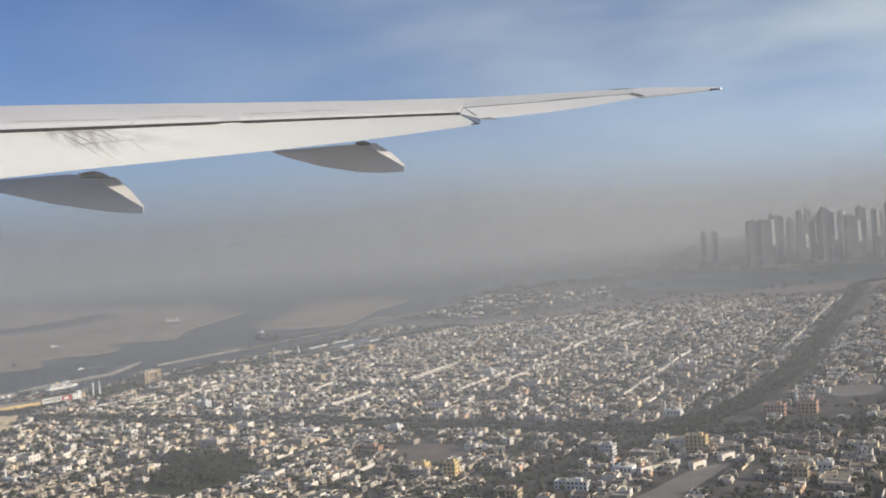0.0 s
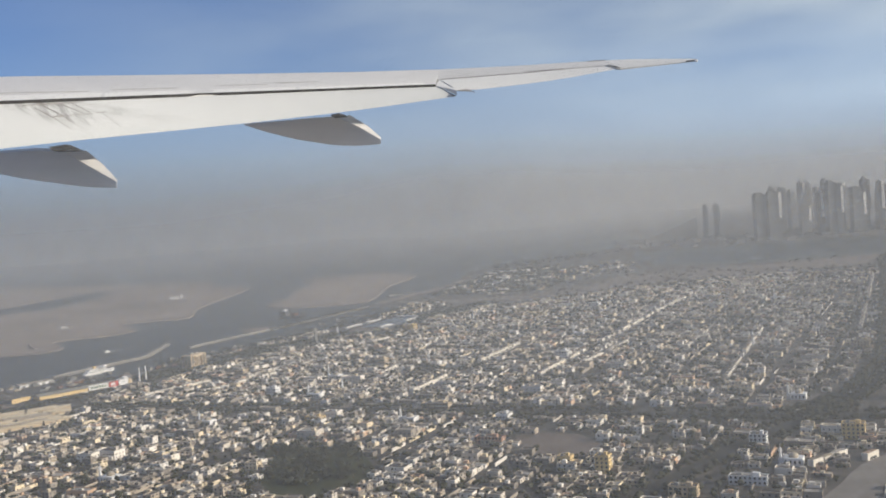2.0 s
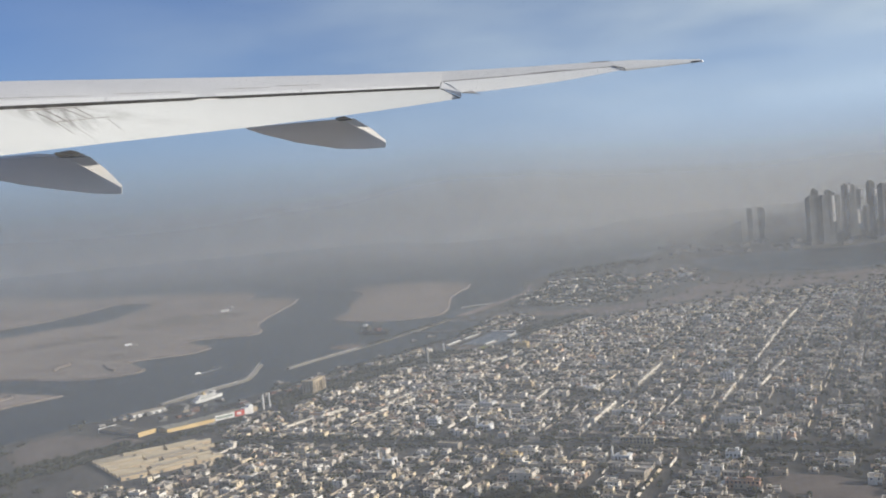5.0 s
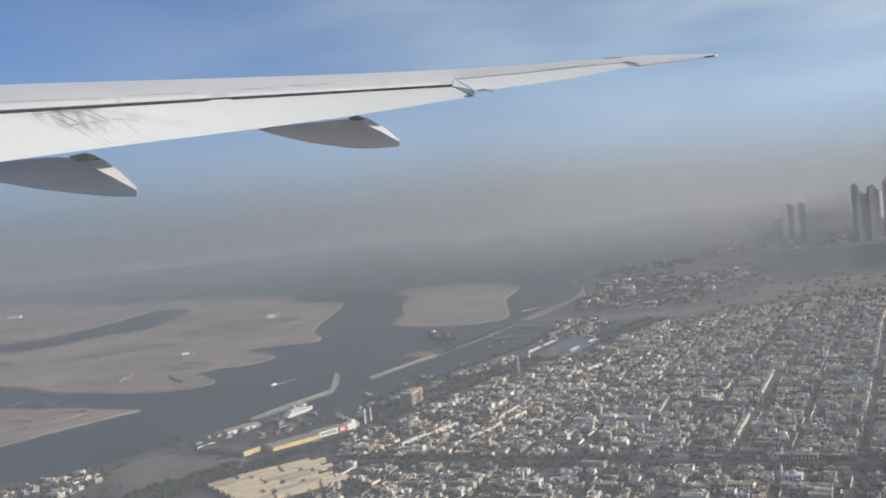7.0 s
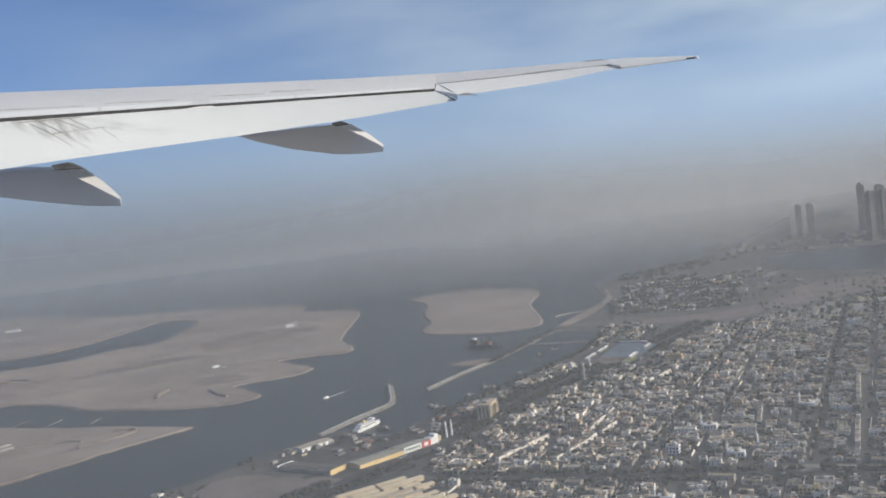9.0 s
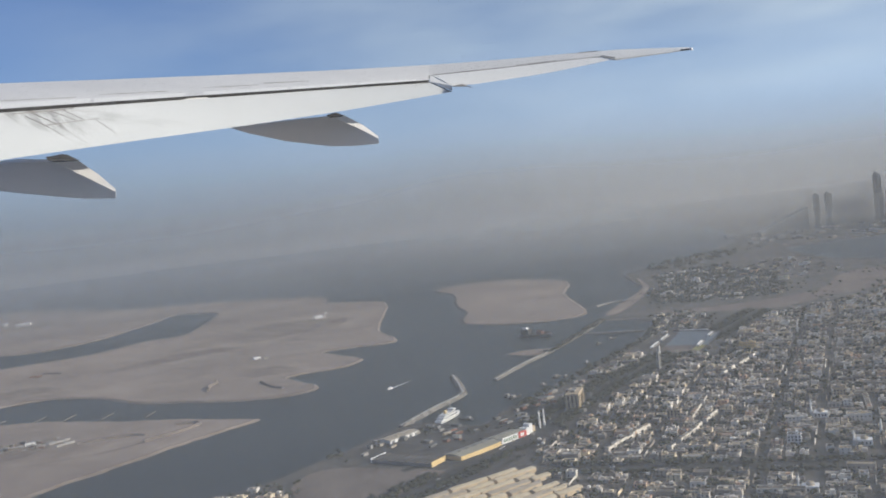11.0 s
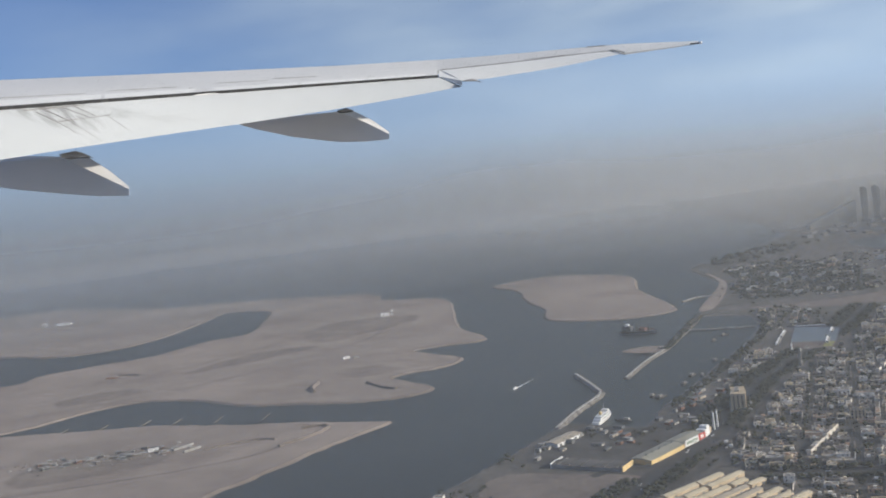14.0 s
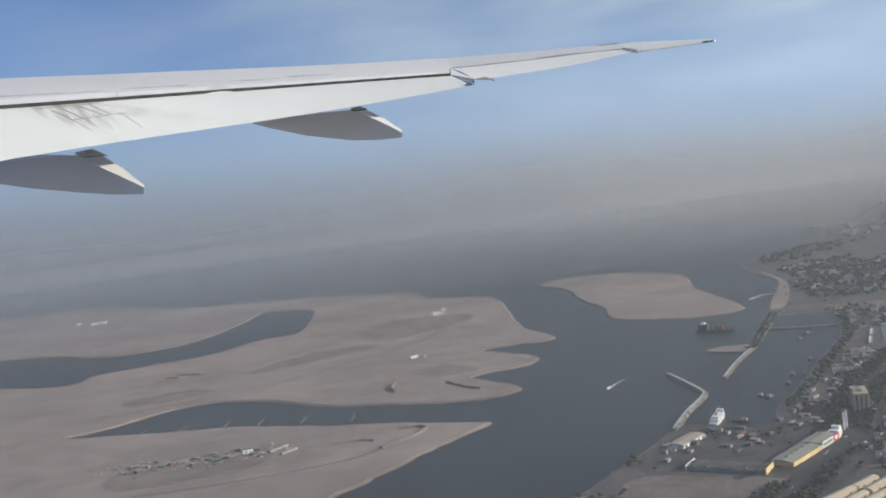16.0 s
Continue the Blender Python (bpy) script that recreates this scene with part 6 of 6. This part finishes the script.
for x, y, w, d, h, turn, mat in ((-363.2, 1351.8, 9, 3, 3.2, 0.1, "white"), (-355.1, 1356.2, 2.5, 2.5, 5.5, 0.1, "white"), (-799.4, 1759.6, 20, 7, 3, -0.1, "white"), (-833.6, 1787.5, 6, 4, 3, 0, "white"), (-626.6, 1167.0, 6, 2.5, 1.6, 0.3, "rust"), (-620.2, 1163.0, 5, 2.5, 1.6, 0.3, "rust"),
                                 (-415.3, 1091.6, 6, 2.5, 1.8, 0.4, "white"), (-407.2, 1087.1, 4, 2, 1.6, 0.4, "concrete"), (-521.9, 839.4, 14, 1.2, 1.2, 0.75, "concrete"), (-515.6, 828.7, 12, 1.2, 1.2, 0.75, "concrete"), (-539.9, 841.5, 6, 2, 1.6, 0.2, "white")):
    hut(x, y, w, d, h, turn, mat, "pale site hut on the sand")
for k in range(44):
    x = rnd.uniform(-608, -524)
    y = 841 + rnd.uniform(-11, 11) - 0.05 * (x + 566)
    hut(x, y, rnd.uniform(1.6, 4.5), rnd.uniform(1.4, 2.4), rnd.uniform(0.8, 1.8), rnd.uniform(-0.4, 0.8), rnd.choice(("concrete", "bare", "concrete", "grey_metal", "rust", "bare")), "weathered camp hut on the sand spit")
for mat, n, label in (("concrete", 150, "grey rubble heaps round the camp on the sand spit"), ("bare", 120, "brown earth heaps round the camp on the sand spit")):
    s = Shape()
    for k in range(n):
        a = rnd.gauss(0, 1)
        clump(s, (-566 + 26 * a, 842 - 2 * a + rnd.gauss(0, 7), 1.1), rnd.uniform(0.5, 1.7), rnd, 0.5)
    single("rubble", s, mat, label, "rubble", kind="stuff")
s = Shape()
for k in range(420):
    x, y = rnd.uniform(-640, -310), rnd.uniform(905, 1300)
    if inside(ISLE_SOUTH + ISLE_NORTH[2:8], x, y) or (-480 < x < -360 and 1040 < y < 1280):
        if noise.noise((x * 0.02, y * 0.02, 5)) > 0.1:
            clump(s, (x, y, 1.1), rnd.uniform(0.4, 1.3), rnd, 0.4)
single("spoil_heaps", s, "damp_sand", "low dark spoil heaps scattered over the sand", "earth heaps", kind="stuff")
for x, y in ((-617.5, 945.3), (-589.2, 940.3), (-559.4, 935.0), (-536.3, 927.0), (-507.5, 912.6), (-475.6, 898.5)):
    ob = thing("finger_pier", "thin pale finger pier in the inlet", "pier", Matrix.Translation((x, y, 0)) @ Matrix.Rotation(1.36, 4, "Z"), group="finger piers")
    part("deck", Shape().box((0, 0, 0.4), (19, 1.3, 0.3)), "paving", ob)
    for k in (-8, -3, 3, 8):
        part("pile", Shape().box((k, 0, -0.5), (0.4, 0.4, 1.2)), "concrete", ob)

# ---------------------------------------------------------------- distant towers
def tower(x, y, w, d, h, mat, turn, style, label):
    ob = thing("high_rise", label, "tower", Matrix.Translation((x, y, 0.8)) @ Matrix.Rotation(turn, 4, "Z"), group="high-rise towers")
    part("shaft", Shape().box((0, 0, 0), (w, d, h)), mat, ob)
    part("podium", Shape().box((0, 0, 0), (w * 1.5, d * 1.5, 3.5)), "tower", ob)
    if style == 0:
        part("crown", Shape().box((0, 0, h), (w * 0.6, d * 0.6, h * 0.04)), mat, ob)
    elif style == 1:
        part("crown", Shape().box((0, 0, h), (w * 0.9, d * 0.9, h * 0.09), taper=0.3), mat, ob)
    else:
        part("crown", Shape().tube((0, 0, h), w * 0.3, w * 0.26, h * 0.05, 10), mat, ob)
        part("spire", Shape().tube((0, 0, h * 1.05), 0.4, 0.1, h * 0.1, 6), "tower", ob)
    n = int(h / 4.6)
    for k in range(n):
        part("glazing_band", Shape().box((0, 0, 4.0 + k * 4.6), (w + 0.16, d + 0.16, 2.4)), "tower_glass", ob)
    # On style 2 the strip's pale colour stands in for sunlight on the edge.
    part("edge_strip", Shape().box((w / 2, -d / 2, h * (0.3 if style == 0 else 0.45)), (2.4 if style == 0 else 4.0, 2.2, h * (0.69 if style == 0 else 0.56))), "tower_pale" if style == 2 else mat, ob)


DARK_TOWER, LIT_EDGE_TOWER = "dark grey glass tower fading into the haze", "grey concrete tower with a sunlit edge painted as a pale strip"
for x, y, w, d, h, st in ((445, 1552, 13, 13, 67, 0), (462, 1549, 13, 13, 67, 0), (474, 1556, 6, 9, 67, 2), (418, 1735, 7, 7, 52, 0), (435, 1730, 7, 7, 51, 1),
                          (552, 1553, 12, 12, 76, 0), (563, 1549, 7, 10, 69, 2), (530, 1690, 9, 10, 70, 0), (545, 1780, 8, 9, 70, 1), (538, 1560, 5, 8, 61, 2), (592, 1560, 12, 12, 65, 0), (604, 1566, 6, 9, 57, 2),
                          (624, 1600, 9, 10, 74, 1), (638, 1580, 7, 9, 70, 2), (652, 1560, 11, 12, 79, 0), (612, 1720, 8, 10, 78, 0), (580, 1740, 8, 10, 76, 2), (598, 1760, 8, 10, 74, 1)):
    tower(x, y, w, d, h, "tower", rnd.uniform(-0.2, 0.2), st, DARK_TOWER if st != 2 else LIT_EDGE_TOWER)
for k in range(34):
    x = 535 + 11 * k + rnd.uniform(-6, 6)
    y = 1700 + rnd.uniform(-60, 150) - 0.3 * (x - 480)
    st = rnd.choice((0, 1, 2))
    tower(x, y, rnd.uniform(6, 10), rnd.uniform(7, 11), rnd.uniform(38, 70), "tower", rnd.uniform(-0.3, 0.3), st, DARK_TOWER if st != 2 else LIT_EDGE_TOWER)
low = thing("low_rise", "dark wedge-shaped low building by the lagoon", "building", Matrix.Translation((402, 1743, 0.8)) @ Matrix.Diagonal((1.5, 1, 1.5, 1)))
part("body", Shape().add([(-52, -7, 0), (2, -7, 0), (2, 7, 0), (-52, 7, 0), (-52, -7, 3), (2, -7, 23), (2, 7, 23), (-52, 7, 3)], [(0, 1, 5, 4), (1, 2, 6, 5), (2, 3, 7, 6), (3, 0, 4, 7), (4, 5, 6, 7)]), "tower", low)
part("annex", Shape().box((-70, 4, 0), (34, 12, 3.4)), "tower", low)
# scattered low buildings of the far shore
for k in range(46):
    x, y = rnd.uniform(250, 640), rnd.uniform(1490, 1720)
    if inside(LAGOON, x, y) or not inside(coast, x, y):
        continue
    ob = thing("far_building", "low grey building on the far hazy shore", "building", Matrix.Translation((x, y, 0.8)) @ Matrix.Rotation(rnd.uniform(-0.3, 0.3), 4, "Z"), group="far shore buildings")
    w, h = rnd.uniform(5, 14), rnd.uniform(2, 5)
    part("body", Shape().box((0, 0, 0), (w, rnd.uniform(6, 12), h)), rnd.choice(("tower", "rock", "concrete")), ob)
    part("plant_room", Shape().box((w * 0.2, 0, h), (2.5, 3, 1.4)), "tower", ob)

# ---------------------------------------------------------------- cars
def car(x, y, a, paint):
    ob = thing("car", "small parked car on the asphalt", "car", Matrix.Translation((x, y, 1.0)) @ Matrix.Rotation(a, 4, "Z"), group="cars on the roads")
    part("body", Shape().box((0, 0, 0.16), (2.0, 0.82, 0.32)), paint, ob)
    part("cabin", Shape().box((-0.1, 0, 0.48), (1.1, 0.74, 0.26), taper=0.8), "glass", ob)
    for i in (-0.62, 0.62):
        for j in (-0.38, 0.38):
            part("wheel", Shape().box((i, j, 0), (0.34, 0.14, 0.34)), "dark_steel", ob)


for line, w, lo, hi, n in ((ROADS[1][0], 5, 0.0, 0.75, 34), (ROADS[2][0], 3.5, 0.15, 0.75, 34), (ROADS[0][0], 2.6, 0.0, 0.7, 20)):
    for k in range(n):
        t = (lo + (hi - lo) * (k + rnd.random()) / n) * (len(line) - 1)
        i = int(t)
        a, b = Vector(line[i]), Vector(line[i + 1])
        d = (b - a).normalized()
        sd = rnd.choice((-1, 1))
        q = a.lerp(b, t - i) + Vector((d.y, -d.x)) * sd * rnd.uniform(0.3, 1.0) * w
        car(q.x, q.y, math.atan2(d.y, d.x), rnd.choice(CARS))
LOT = [(-322, 612), (-290, 652), (-256, 686), (-228, 728), (-190, 786), (-176, 776), (-212, 724), (-242, 672), (-278, 636), (-312, 602)]
for k in range(60):
    x, y = rnd.uniform(-322, -176), rnd.uniform(602, 790)
    if inside(LOT, x, y) and near_line([(-291.5, 659), (-247, 695)], x, y) > 4:
        car(x, y, rnd.choice((0.85, 2.4)), rnd.choice(CARS[:2] + CARS))
